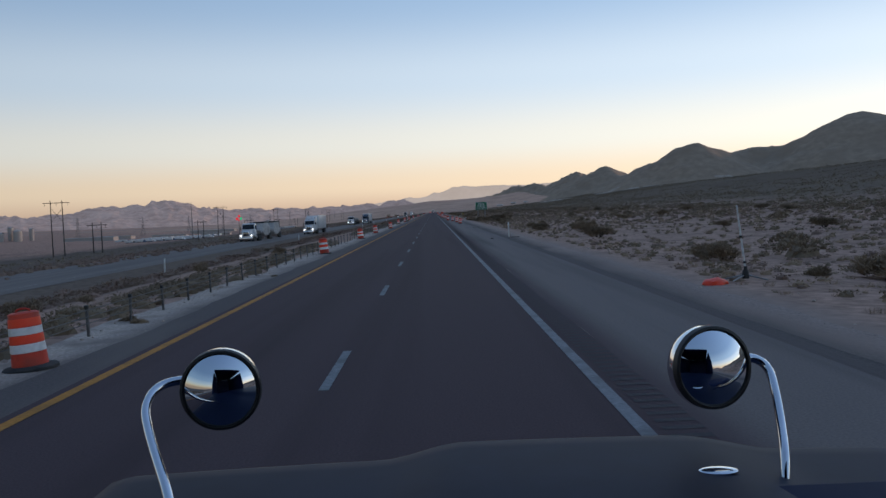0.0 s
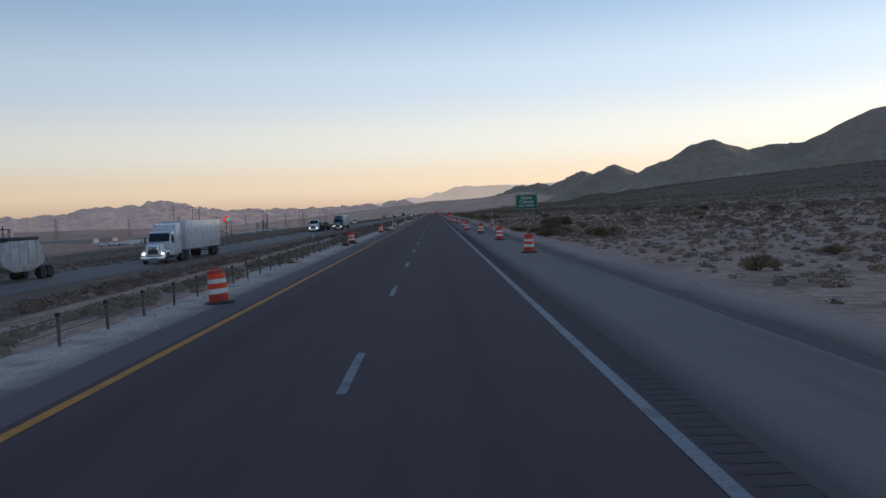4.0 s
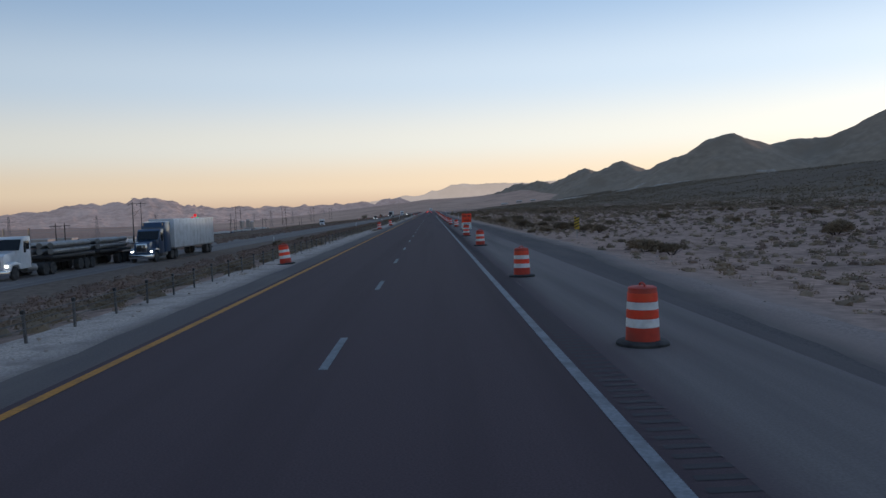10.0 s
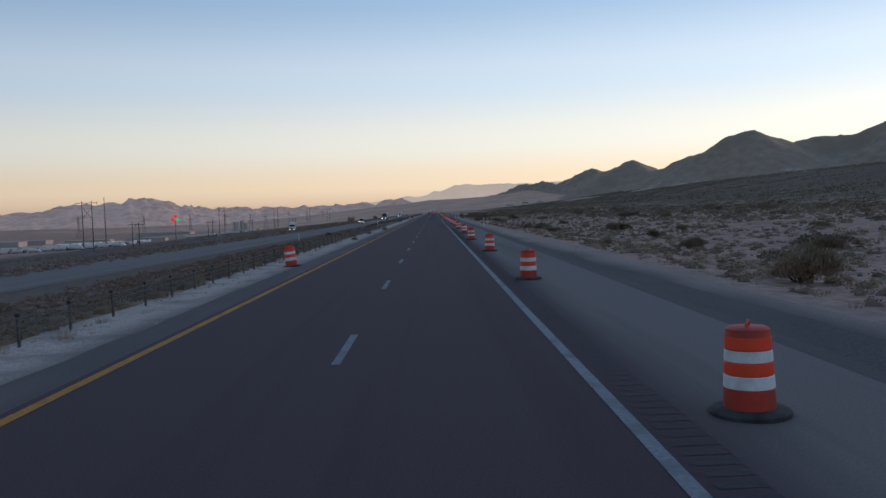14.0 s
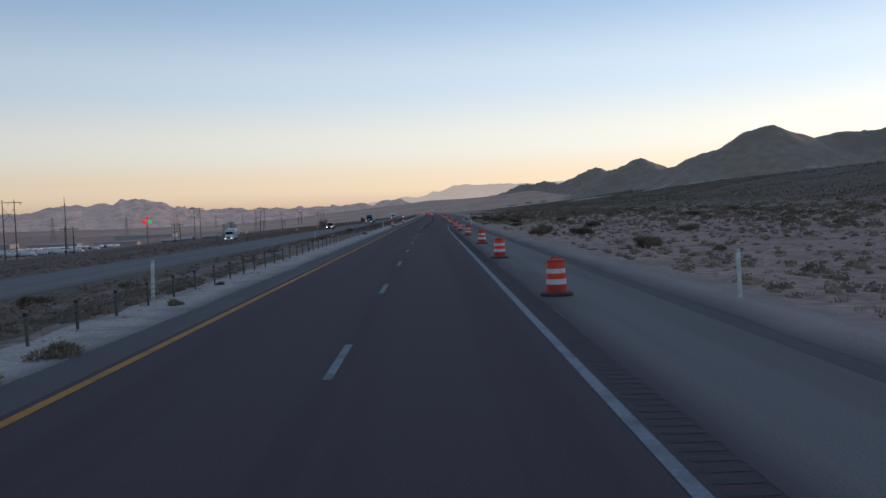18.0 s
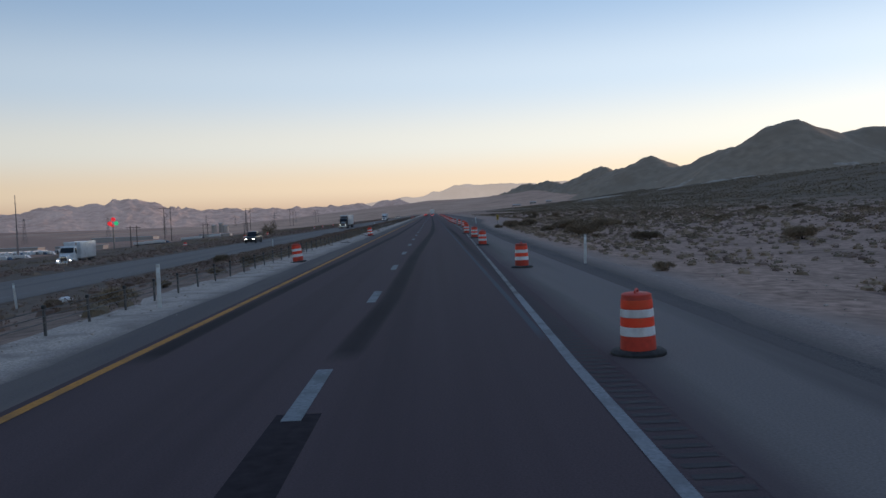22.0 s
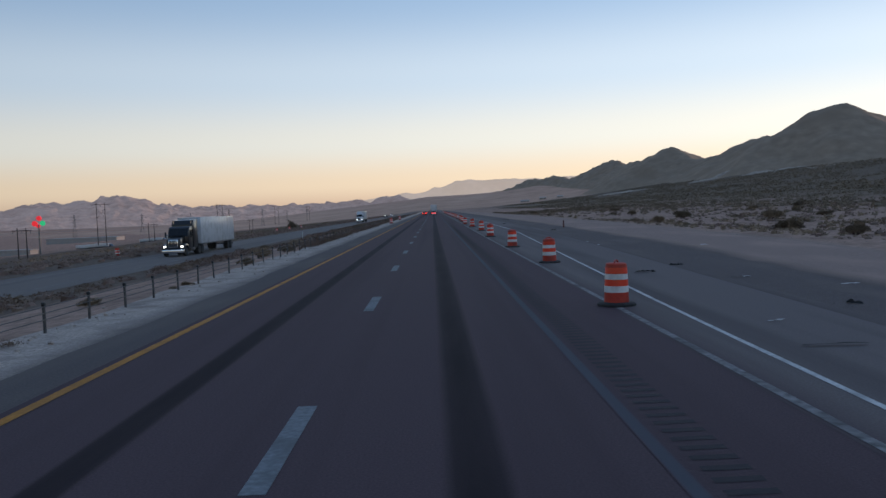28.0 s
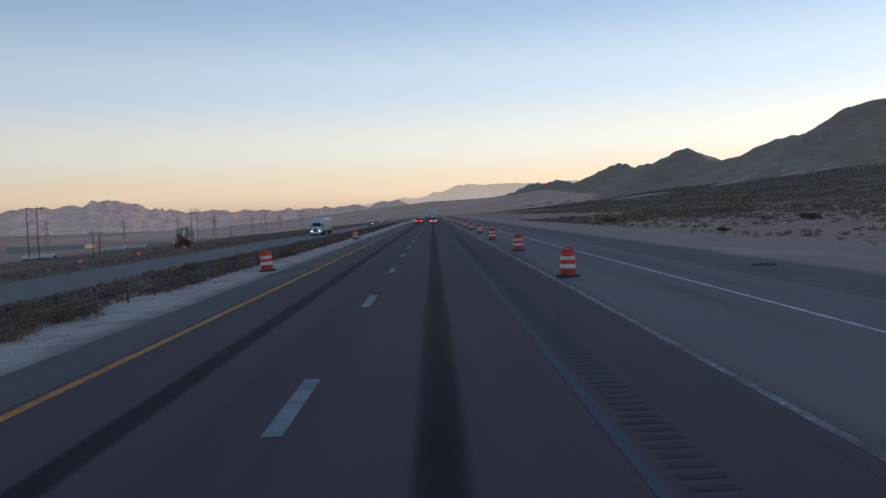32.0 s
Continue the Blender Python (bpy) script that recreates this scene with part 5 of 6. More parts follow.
tall_frame = h_frame(32.0, 6.4, "tall dark wooden H-frame power pole on desert flats", "H-frame power poles")
for i, (x, y) in enumerate(((-213.0, 455.7), (-234.0, 884.0), (-261.0, 1331.0), (-269.0, 1712.0), (-277.0, 2120.0), (-290.0, 2560.0))):
    p = tall_frame if i == 0 else copy_thing(tall_frame, Matrix())
    p.matrix_basis = pose(x, y, (-15.4, -15.0, -15.2, -13.6, -13.5, -13.0)[i], 0, 0, 4)
low_frame = h_frame(16.5, 4.4, "shorter dark wooden double power pole with a crossarm", "short power poles", False)
for i, y in enumerate((420.0, 655.0, 890.0, 1125.0, 1360.0, 1600.0, 1850.0)):
    p = low_frame if i == 0 else copy_thing(low_frame, Matrix())
    x = -190 - 0.06 * (y - 655)
    p.matrix_basis = pose(x, y, float(land(x, y)) - 0.1, 0, 0, 6)


def pylon(tall):
    p = thing("lattice_pylon", "grey steel lattice transmission tower far across the valley", "pylon", "lattice pylons")
    half = [(0, tall * 0.10), (tall * 0.45, tall * 0.045), (tall, tall * 0.02)]
    for sx in (-1, 1):
        for sy in (-1, 1):
            leg = bmesh.new()
            for (z0, w0), (z1, w1) in zip(half, half[1:]):
                rod(leg, (sx * w0, sy * w0, z0), (sx * w1, sy * w1, z1), 0.22, 0.18, 5)
            part("leg", leg, LATTICE, p)
    web = bmesh.new()
    for k in range(9):
        z0, z1 = tall * k / 9, tall * (k + 1) / 9
        w0 = np.interp(z0, [h[0] for h in half], [h[1] for h in half])
        w1 = np.interp(z1, [h[0] for h in half], [h[1] for h in half])
        for s in (-1, 1):
            rod(web, (-w0, s * w0, z0), (w1, s * w1, z1), 0.11, 0.11, 4)
            rod(web, (w0, s * w0, z0), (-w1, s * w1, z1), 0.11, 0.11, 4)
    part("web", web, LATTICE, p, smooth=False)
    for z, w in ((0.68, 0.2), (0.80, 0.26), (0.92, 0.18)):
        part("arm", rod(bmesh.new(), (-tall * w, 0, tall * z), (tall * w, 0, tall * z), 0.2, 0.2, 5), LATTICE, p)
    return p


first_pylon = pylon(44)
for i, (x, y) in enumerate(((-700, 1250), (-690, 1560), (-680, 1880), (-670, 2200), (-660, 2520), (-650, 2850), (-640, 3150), (-420, 2350), (-415, 2650), (-410, 2950), (-400, 3250))):
    p = first_pylon if i == 0 else copy_thing(first_pylon, Matrix())
    p.matrix_basis = pose(x, y, float(land(x, y)) - 0.2, 0, 0, 8)

mast = thing("radio_mast", "slim lattice radio mast beside the truck stop", "mast", at=(-387, 1288, float(land(-387, 1288)) - 0.1))
part("shaft", rod(bmesh.new(), (0, 0, -0.5), (0, 0, 58), 1.1, 0.25, 4), LATTICE, mast)
for z in (18, 34, 50):
    part("ring", box(bmesh.new(), -0.9, 0.9, -0.9, 0.9, z, z + 0.3), LATTICE, mast, smooth=False)

# ---- truck stop across the valley ----
tx, ty = -334.0, 1380.0
tz = float(land(tx, ty)) - 0.1
ts = thing("truck_stop_sign", "tall lit red and green truck stop sign on a pole", "sign", at=(tx, ty, tz))
part("pole", rod(bmesh.new(), (0, 0, -1), (0, 0, 26), 0.8, 0.7, 12), GREY_METAL, ts)
for x, z, s, mat, label in ((0.4, 31.2, 2.2, RED_NEON, "lit red panel"), (-3.4, 26.8, 2.4, RED_NEON, "lit red panel"), (-0.4, 24.6, 1.6, RED_NEON, "lit red panel"), (3.4, 27.0, 2.2, GREEN_NEON, "lit green panel")):
    pl = bmesh.new()
    rod(pl, (x, 0.5, z), (x, -0.5, z), s, s, 8)
    part("panel", pl, mat, ts, label, smooth=False)
for k, (x, y, w, d, h) in enumerate(((-385, 1420, 50, 18, 5), (-480, 1460, 60, 20, 6), (-620, 1560, 70, 30, 6), (-640, 1500, 90, 30, 6), (-330, 1760, 46, 20, 5), (-520, 1900, 100, 40, 7))):
    b = thing("warehouse", "long pale flat-roofed building on the valley floor", "building", "valley buildings", (x, y, float(land(x, y)) - 0.3), 5)
    part("wall", box(bmesh.new(), -w / 2, w / 2, -d / 2, d / 2, -1, h), WALL_PALE, b, smooth=False)
    part("roof", box(bmesh.new(), -w / 2 - 0.5, w / 2 + 0.5, -d / 2 - 0.5, d / 2 + 0.5, h, h + 0.7), ROOF_GREY, b, "grey flat roof", smooth=False)
    for j in range(int(w // 9)):
        cx = -w / 2 + 5 + 9 * j
        part("loading_door", box(bmesh.new(), cx - 1.6, cx + 1.6, -d / 2 - 0.06, -d / 2 + 0.02, -0.5, 3.6), ROOF_GREY, b, smooth=False)


def parked(k):
    v = thing("parked_trailer", "white van trailer parked at the truck stop", "trailer", "parked trailers")
    part("trailer_body", box(bmesh.new(), -1.29, 1.29, 0, 14.5, 1.15, 4.05, 0.05), WHITE_PAINT, v)
    part("cab", prism(bmesh.new(), ((-5.5, 0.6), (-5.5, 1.7), (-4.0, 2.0), (-3.6, 3.2), (-1.2, 3.7), (-1.2, 0.6)), -1.15, 1.15, 0.06), (WHITE_PAINT, BLUE_PAINT, GREY_METAL)[k % 3], v)
    part("chassis", box(bmesh.new(), -0.5, 0.5, -5.0, 14.0, 0.55, 1.15), DARK_METAL, v, smooth=False)
    for y in (11.5, 12.8, -4.3, -1.6):
        for x in (-1.0, 1.0):
            part("tyre", rod(bmesh.new(), (x - 0.2, y, 0.5), (x + 0.2, y, 0.5), 0.5, 0.5, 10), RUBBER, v)
    return v


rng = random.Random(31)
kinds = [parked(k) for k in range(3)]
k = 0
for row, (x0, y0, count, dx, dy) in enumerate(((-345, 1295, 16, -8.5, 2.5), (-360, 1345, 14, -10.0, 3.0), (-300, 1440, 9, -6.5, 9.0), (-270, 1560, 8, -9.0, 11.0), (-352, 1215, 15, -10.5, 5.0), (-330, 1190, 9, -13.0, -4.0))):
    for j in range(count):
        if rng.random() < 0.12:
            continue
        v = kinds[k % 3] if k < 3 else copy_thing(kinds[k % 3], Matrix())
        x, y = x0 + dx * j, y0 + dy * j
        v.matrix_basis = pose(x, y, float(land(x, y)) - 0.25, 0, 0, 62 + rng.uniform(-3, 3) if row != 1 else rng.uniform(-4, 4))
        k += 1
for x, y, r, h in ((-905, 1750, 9, 22), (-925, 1760, 6, 30), (-940, 1740, 9, 18), (-885, 1770, 5, 26), (-520, 2450, 6, 18), (-505, 2460, 6, 22), (-490, 2440, 7, 16)):
    s = thing("silo", "pale industrial silo on the far valley floor", "silo", "far silos", (x, y, float(land(x, y)) - 0.5))
    part("shell", lathe(bmesh.new(), ((r, -1), (r, h), (r * 0.5, h + r * 0.4), (0, h + r * 0.45)), 16), WALL_PALE, s)
    part("catwalk", box(bmesh.new(), -r * 1.2, r * 1.2, -0.8, 0.8, h + 0.5, h + 1.5), GREY_METAL, s, smooth=False)

# ---- small sheds at the foot of the hills ----
for x, y, w, h in ((215, 2560, 20, 5), (262, 2600, 16, 7), (300, 2580, 14, 5)):
    b = thing("shed", "pale low shed at the foot of the hills", "building", "sheds below the hills", (x, y, float(land(x, y)) - 0.3), -10)
    part("wall", box(bmesh.new(), -w / 2, w / 2, -7, 7, -1.5, h), WALL_PALE, b, smooth=False)
    part("roof", prism(bmesh.new(), ((-7.6, h), (0, h + 2.2), (7.6, h)), -w / 2 - 0.4, w / 2 + 0.4), ROOF_GREY, b, "grey pitched roof", smooth=False)
    part("door", box(bmesh.new(), -2, 2, -7.08, -6.98, -0.5, 3.4), ROOF_GREY, b, smooth=False)


# ---- brush ----
def mound(rng, count, leaf):
    """A lumpy cushion of twigs with sprays standing out of it; the first 18 of its faces are the cushion."""
    v, f = [], []
    rings = []
    for r, z in ((0.38, -0.06), (0.27, 0.18)):
        rings.append([Vector((r * rng.uniform(0.7, 1.2) * math.cos(k * math.tau / 6 + rng.uniform(-0.3, 0.3)), r * rng.uniform(0.7, 1.2) * math.sin(k * math.tau / 6 + rng.uniform(-0.3, 0.3)), z * rng.uniform(0.75, 1.2))) for k in range(6)])
    top = Vector((rng.uniform(-0.1, 0.1), rng.uniform(-0.1, 0.1), rng.uniform(0.24, 0.32)))
    tris = []
    for k in range(6):
        a, b, c, d = rings[0][k], rings[0][(k + 1) % 6], rings[1][(k + 1) % 6], rings[1][k]
        tris += [(a, b, c), (a, c, d), (d, c, top)]
    for _ in range(count - 18):
        a, r = rng.uniform(0, math.tau), 0.46 * rng.random() ** 0.5
        up = 0.40 * math.sqrt(max(0.05, 1 - (r / 0.5) ** 2))
        c = Vector((r * math.cos(a), r * math.sin(a), up * rng.uniform(0.6, 1.0)))
        u = Vector((math.cos(a) * r + rng.gauss(0, 0.3), math.sin(a) * r + rng.gauss(0, 0.3), rng.uniform(0.2, 0.7))).normalized() * leaf * rng.uniform(0.6, 1.4)
        w = u.cross(Vector((rng.gauss(0, 1), rng.gauss(0, 1), rng.gauss(0, 1)))).normalized() * leaf * rng.uniform(0.25, 0.5)
        tris.append((c - w, c + w, c + u))
    for t in tris:
        k = len(v)
        v += list(t)
        f.append((k, k + 1, k + 2))
    return v, f


def fuzzy(rng, count, leaf):
    """A rounded, bumpy cushion bush of fine upright sprays."""
    v, f = [], []
    lobes = [Vector((rng.uniform(-0.26, 0.26), rng.uniform(-0.26, 0.26), rng.uniform(0.05, 0.22))) for _ in range(9)]
    for _ in range(count):
        base, reach = rng.choice(lobes), rng.uniform(0.18, 0.27)
        way = Vector((rng.gauss(0, 1), rng.gauss(0, 1), abs(rng.gauss(0.25, 1)))).normalized()
        c = base + way * reach * rng.uniform(0.55, 1.0)
        u = (way * 0.8 + Vector((rng.gauss(0, 0.5), rng.gauss(0, 0.5), 0.5))).normalized() * leaf * rng.uniform(0.6, 1.4)
        w = u.cross(Vector((rng.gauss(0, 1), rng.gauss(0, 1), rng.gauss(0, 1)))).normalized() * leaf * 0.22
        k = len(v)
        v += [c - w, c + w, c + u]
        f.append((k, k + 1, k + 2))
    return v, f


def blades(rng, count, leaf):
    """A tuft of thin grass blades."""
    v, f = [], []
    for _ in range(count):
        a, r = rng.uniform(0, math.tau), rng.uniform(0, 0.35) ** 0.8
        p = Vector((r * math.cos(a), r * math.sin(a), 0))
        q = p + Vector((math.cos(a) * rng.uniform(0, 0.3), math.sin(a) * rng.uniform(0, 0.3), rng.uniform(0.3, 0.75)))
        w = Vector((-math.sin(a + 1), math.cos(a + 1), 0)) * leaf
        k = len(v)
        v += [p - w, p + w, q]
        f.append((k, k + 1, k + 2))
    return v, f


rng = random.Random(77)
BUSH_KINDS = []
for i in range(7):
    v, f = fuzzy(rng, 1400, 0.085) if i < 5 else fuzzy(rng, 5400, 0.050)
    BUSH_KINDS.append((v, f))
bush_meshes = []
for i, (v, f) in enumerate(BUSH_KINDS):
    mat = CREOSOTE if i in (0, 1, 2, 5) else DRY_BRUSH
    o = raw("foliage", v, f, mat)
    s = bmesh.new()
    for _ in range(9):
        a = rng.uniform(0, math.tau)
        rod(s, (0, 0, -0.08), (0.26 * math.cos(a), 0.26 * math.sin(a), rng.uniform(0.15, 0.34)), 0.014, 0.005, 4)
    st = part("woody_base", s, WOOD_POLE, None, smooth=False)
    bush_meshes.append((o, st))


def bush(x, y, size, kind, group, tall=1.0):
    if size > 1.7:
        kind = 5 if kind < 3 else 6
    green = kind in (0, 1, 2, 5)
    b = thing("desert_bush", "low dark green creosote bush on bare sand" if green else "dry straw-coloured bush on bare sand", "bush", group)
    b.matrix_basis = pose(x, y, float(land(x, y)) - 0.08 + 0.0, 0, 0, rng.uniform(0, 360)) @ Matrix.Diagonal((size, size, size * tall, 1))
    for o, name in zip(bush_meshes[kind], ("foliage", "woody_base")):
        same(o, name, b)


placed = []
for _ in range(165):
    y = rng.uniform(-10, 990)
    edge = float(bench(y)) + 0.6
    x = edge + 52 * rng.random() ** 1.5
    if 700 < y and rng.random() < 0.55:
        continue
    placed.append((x, y, rng.uniform(0.6, 2.1) * (1 + 0.3 * (x > 20)), rng.choice((0, 1, 2, 0, 1, 2, 3, 4)), "bushes beside the road"))
for x, y, s in ((8.2, 178.0, 1.9), (9.3, 173.5, 1.7), (10.2, 171.0, 2.2), (10.9, 168.5, 1.8), (8.9, 163.5, 1.8), (9.9, 162.0, 1.5), (11.4, 436.5, 1.6), (12.8, 437.5, 1.3), (9.2, 315.5, 0.9), (9.0, 643.8, 1.5), (10.8, 645.0, 1.3), (11.6, 244.3, 1.2), (12.0, 33.3, 2.5), (13.6, 66.2, 2.6), (28.0, 761.0, 2.6), (8.4, 566.5, 0.9), (14.5, 24.5, 3.0), (17.5, 24.8, 2.2), (16.2, 210.5, 3.4), (18.5, 211.5, 3.0), (13.2, 106.0, 2.0), (14.6, 330.0, 2.2), (17.0, 338.0, 2.0), (12.5, 485.0, 2.0), (15.5, 352.0, 1.8), (14.0, 612.0, 3.2), (16.8, 600.0, 2.4), (18.0, 642.0, 3.4), (22.0, 640.0, 3.0), (15.0, 660.0, 2.6), (9.4, 508.0, 1.9), (11.2, 519.6, 1.6), (13.4, 530.9, 1.4), (14.2, 514.6, 2.2), (13.5, 164.0, 2.8), (16.0, 85.0, 2.6), (10.8, 363.0, 2.4), (11.0, 649.0, 2.2), (13.0, 652.0, 2.0), (-6.9, 452.6, 1.0), (-6.8, 449.8, 0.9), (-6.75, 205.8, 1.35)):
    placed.append((x, y, s, rng.choice((0, 1, 2)), "bushes beside the road"))
for _ in range(80):
    y = rng.uniform(-5, 960)
    if y > 480 and rng.random() < 0.7:
        continue
    placed.append((float(BARRIER(y)) + rng.uniform(-1.4, 1.2), y, rng.uniform(0.35, 0.85), rng.choice((0, 1, 2, 2, 3)), "bushes under the cable barrier"))
for _ in range(50):
    y = rng.uniform(-5, 960)
    placed.append((-15.5 + rng.gauss(0, 2.0), y, rng.uniform(0.8, 1.8), rng.choice((0, 1, 2, 4, 3)), "bushes in the median ditch"))
for _ in range(55):
    y = rng.uniform(560, 985)
    placed.append((float(BARRIER(y)) - rng.uniform(0.9, 3.4), y, rng.uniform(0.8, 1.6), rng.choice((0, 1, 2, 3, 4)), "bushes in the median ditch"))
for x, y, s, kind, group in placed:
    bush(x, y, s, kind, group, rng.uniform(0.7, 1.05))
for pair in bush_meshes:
    for o in pair:
        bpy.data.objects.remove(o)


def brush_field(name, spots, mat, label, leaves=9, leaf=0.30, shape=mound):
    """Thousands of far bushes in one mesh."""
    n = 3
    local = random.Random(len(spots))
    kinds = []
    for _ in range(8):
        v, f = shape(local, leaves, leaf)
        kinds.append(np.array([tuple(p) for p in v]))
    out = np.empty((len(spots) * leaves * n, 3), np.float32)
    for i, (x, y, z, s) in enumerate(spots):
        k = kinds[i % 8]
        a = (i * 2.399) % math.tau
        c, d = math.cos(a) * s, math.sin(a) * s
        block = out[i * leaves * n:(i + 1) * leaves * n]
        block[:, 0] = x + k[:, 0] * c - k[:, 1] * d
        block[:, 1] = y + k[:, 0] * d + k[:, 1] * c
        block[:, 2] = z + k[:, 2] * s * 0.8
    count = len(out) // n
    me = bpy.data.meshes.new(name)
    me.vertices.add(len(out))
    me.vertices.foreach_set("co", out.ravel())
    me.loops.add(len(out))
    me.loops.foreach_set("vertex_index", np.arange(len(out), dtype=np.int32))
    me.polygons.add(count)
    me.polygons.foreach_set("loop_start", np.arange(0, len(out), n, dtype=np.int32))
    me.polygons.foreach_set("loop_total", np.full(count, n, np.int32))
    me.materials.append(mat)
    me.update(calc_edges=True)
    return tagged(new(name, me), label, "bushes", kind="stuff")


def field(count, xs, ys, size, thick, seed):
    r = np.random.RandomState(seed)
    x, y = r.uniform(*xs, count), r.uniform(*ys, count)
    keep = np.array([noise.noise((a * 0.018, b * 0.010, 1.5)) + 0.5 * noise.noise((a * 0.06, b * 0.05, 4.5)) + thick > r.random_sample() - 0.5 for a, b in zip(x, y)])
    x, y = x[keep], y[keep]
    z = land(x, y) - 0.12
    return list(zip(x.tolist(), y.tolist(), z.tolist(), r.uniform(*size, len(x)).tolist()))


def lifted(spots, by):
    return [(x, y, z + by, s) for x, y, z, s in spots]


beside = lifted([s for s in field(21000, (8.6, 27), (-10, 1000), (0.2, 0.75), 0.36, 3) if s[0] > float(SANDY(s[1])) + 0.4 and (s[1] < 660 or s[0] > float(bench(s[1])) - 2)], 0.05)
brush_field("desert_scrub", beside[::4], FAR_BRUSH, "small olive-brown scrub scattered on brown sand", 44, 0.12, mound)
brush_field("desert_scrub", beside[2::4], BROWN_BRUSH, "small brown scrub scattered on brown sand", 44, 0.12, mound)
brush_field("desert_scrub", beside[1::2], STRAW, "small dry tufts scattered on brown sand", 44, 0.12, mound)
beyond = lifted(field(19000, (26, 75), (-10, 1050), (0.35, 1.2), 0.34, 13), 0.05)
brush_field("desert_scrub", beyond[::3], STRAW, "dry straw-coloured tufts on brown sand", 34, 0.17, mound)
brush_field("desert_scrub", beyond[1::3], FAR_BRUSH, "low olive-brown scrub on brown sand", 30, 0.18, mound)
brush_field("desert_scrub", beyond[2::3], BROWN_BRUSH, "low brown scrub on brown sand", 30, 0.18, mound)
thickets = lifted(field(900, (13, 80), (-10, 1050), (1.2, 2.6), 0.0, 19), 0.02)
thickets = [s for s in thickets if s[1] < 640 or s[0] > float(bench(s[1])) + 6]
brush_field("desert_scrub", thickets, CREOSOTE, "rounded dark creosote thickets on brown sand", 330, 0.075, mound)
fan_foot = field(17000, (62, 170), (-10, 1500), (0.9, 2.2), 0.42, 9)
brush_field("desert_scrub", fan_foot, FAR_BRUSH, "low olive-brown scrub at the foot of the fan", 22, 0.20, mound)
brush_field("fan_scrub", field(27000, (140, 480), (40, 2300), (1.5, 3.7), 0.42, 4), FAR_BRUSH, "dark scrub covering the rising alluvial fan", 20, 0.30, mound)
brush_field("valley_scrub", field(11500, (-115, -34.0), (-10, 1300), (0.7, 1.7), 0.42, 5), BROWN_BRUSH, "dense brown scrub on the valley side", 22, 0.20, mound)
brush_field("valley_scrub", field(9500, (-260, -110), (-10, 1900), (0.9, 2.4), 0.34, 15), FAR_BRUSH, "brown scrub on the lower valley side", 20, 0.30, mound)
roadside = lifted(field(8000, (-46, -32.5), (-8, 1300), (0.6, 1.35), 0.35, 25), 0.1)
brush_field("valley_scrub", roadside, BROWN_BRUSH, "dense brown scrub beside the opposite road", 26, 0.16, mound)


def open_ditch(y):
    """Where the floor of the ditch lies bare."""
    return y < 235 or y > 690


median = lifted([s for s in field(15000, (-21.5, -10.6), (-8, 1100), (0.45, 1.3), 0.12, 6) if s[0] < -15.6 or not open_ditch(s[1])], 0.05)
brush_field("median_scrub", median, BROWN_BRUSH, "low dry brown scrub along the median ditch", 46, 0.10, mound)
hedge = lifted([s for s in field(3000, (-21.5, -16.2), (-8, 1200), (0.9, 1.8), 0.15, 26) if open_ditch(s[1])], 0.02)
brush_field("median_scrub", hedge, BROWN_BRUSH, "line of dark weeds along the far side of the ditch", 90, 0.10, mound)
barrier_brush = lifted([s for s in field(5200, (-11.0, -7.6), (-8, 700), (0.5, 1.2), 0.12, 16) if s[0] < BARRIER(s[1]) - 0.35], 0.06)
brush_field("median_scrub", barrier_brush, FAR_BRUSH, "low olive-brown weeds behind the cable barrier", 110, 0.065, mound)
ditch_brush = lifted([(BARRIER(y) - 1.0 + 1.25 * ((x + 12.0) / 2.4), y, z + 0.15, k) for x, y, z, k in field(2300, (-12.0, -9.6), (690, 1150), (0.55, 1.15), 0.02, 33)], 0.0)
brush_field("median_scrub", ditch_brush, BROWN_BRUSH, "tall brown and olive weeds grown through the cable barrier", 170, 0.085, fuzzy)
belt = []
r = np.random.RandomState(44)
for y in np.arange(738, 980, 0.42):
    if noise.noise((y * 0.11, 3.0, 2.0)) + (0.30 if y > 788 else -0.05) > 0:
        belt.append((float(BARRIER(y)) - 0.3 + r.normal(0, 0.28), float(y), -0.07, r.uniform(0.8, 1.5)))
brush_field("median_scrub", belt, BROWN_BRUSH, "thick row of brown weeds grown round the barrier posts", 420, 0.07, fuzzy)
verge_grass = [(x, y, z + 0.04, s) for i, (x, y, z, s) in enumerate(field(15000, (7.6, 19.0), (-10, 1000), (0.2, 0.45), 0.05, 11)) if float(SANDY(y)) + 0.3 < x < float(SANDY(y)) + 5 and (y < 690 or i % 9 == 0)]
brush_field("dry_grass", verge_grass, STRAW, "straw-coloured dry grass tufts along the verge", 24, 0.02, blades)
median_grass = [s for s in field(4500, (-12.5, -7.4), (-8, 1000), (0.2, 0.45), -0.02, 12) if s[0] < BARRIER(s[1]) + 0.5]
brush_field("dry_grass", [(x, y, z + 0.08, s) for x, y, z, s in median_grass], STRAW, "straw-coloured dry grass tufts under the barrier", 24, 0.02, blades)


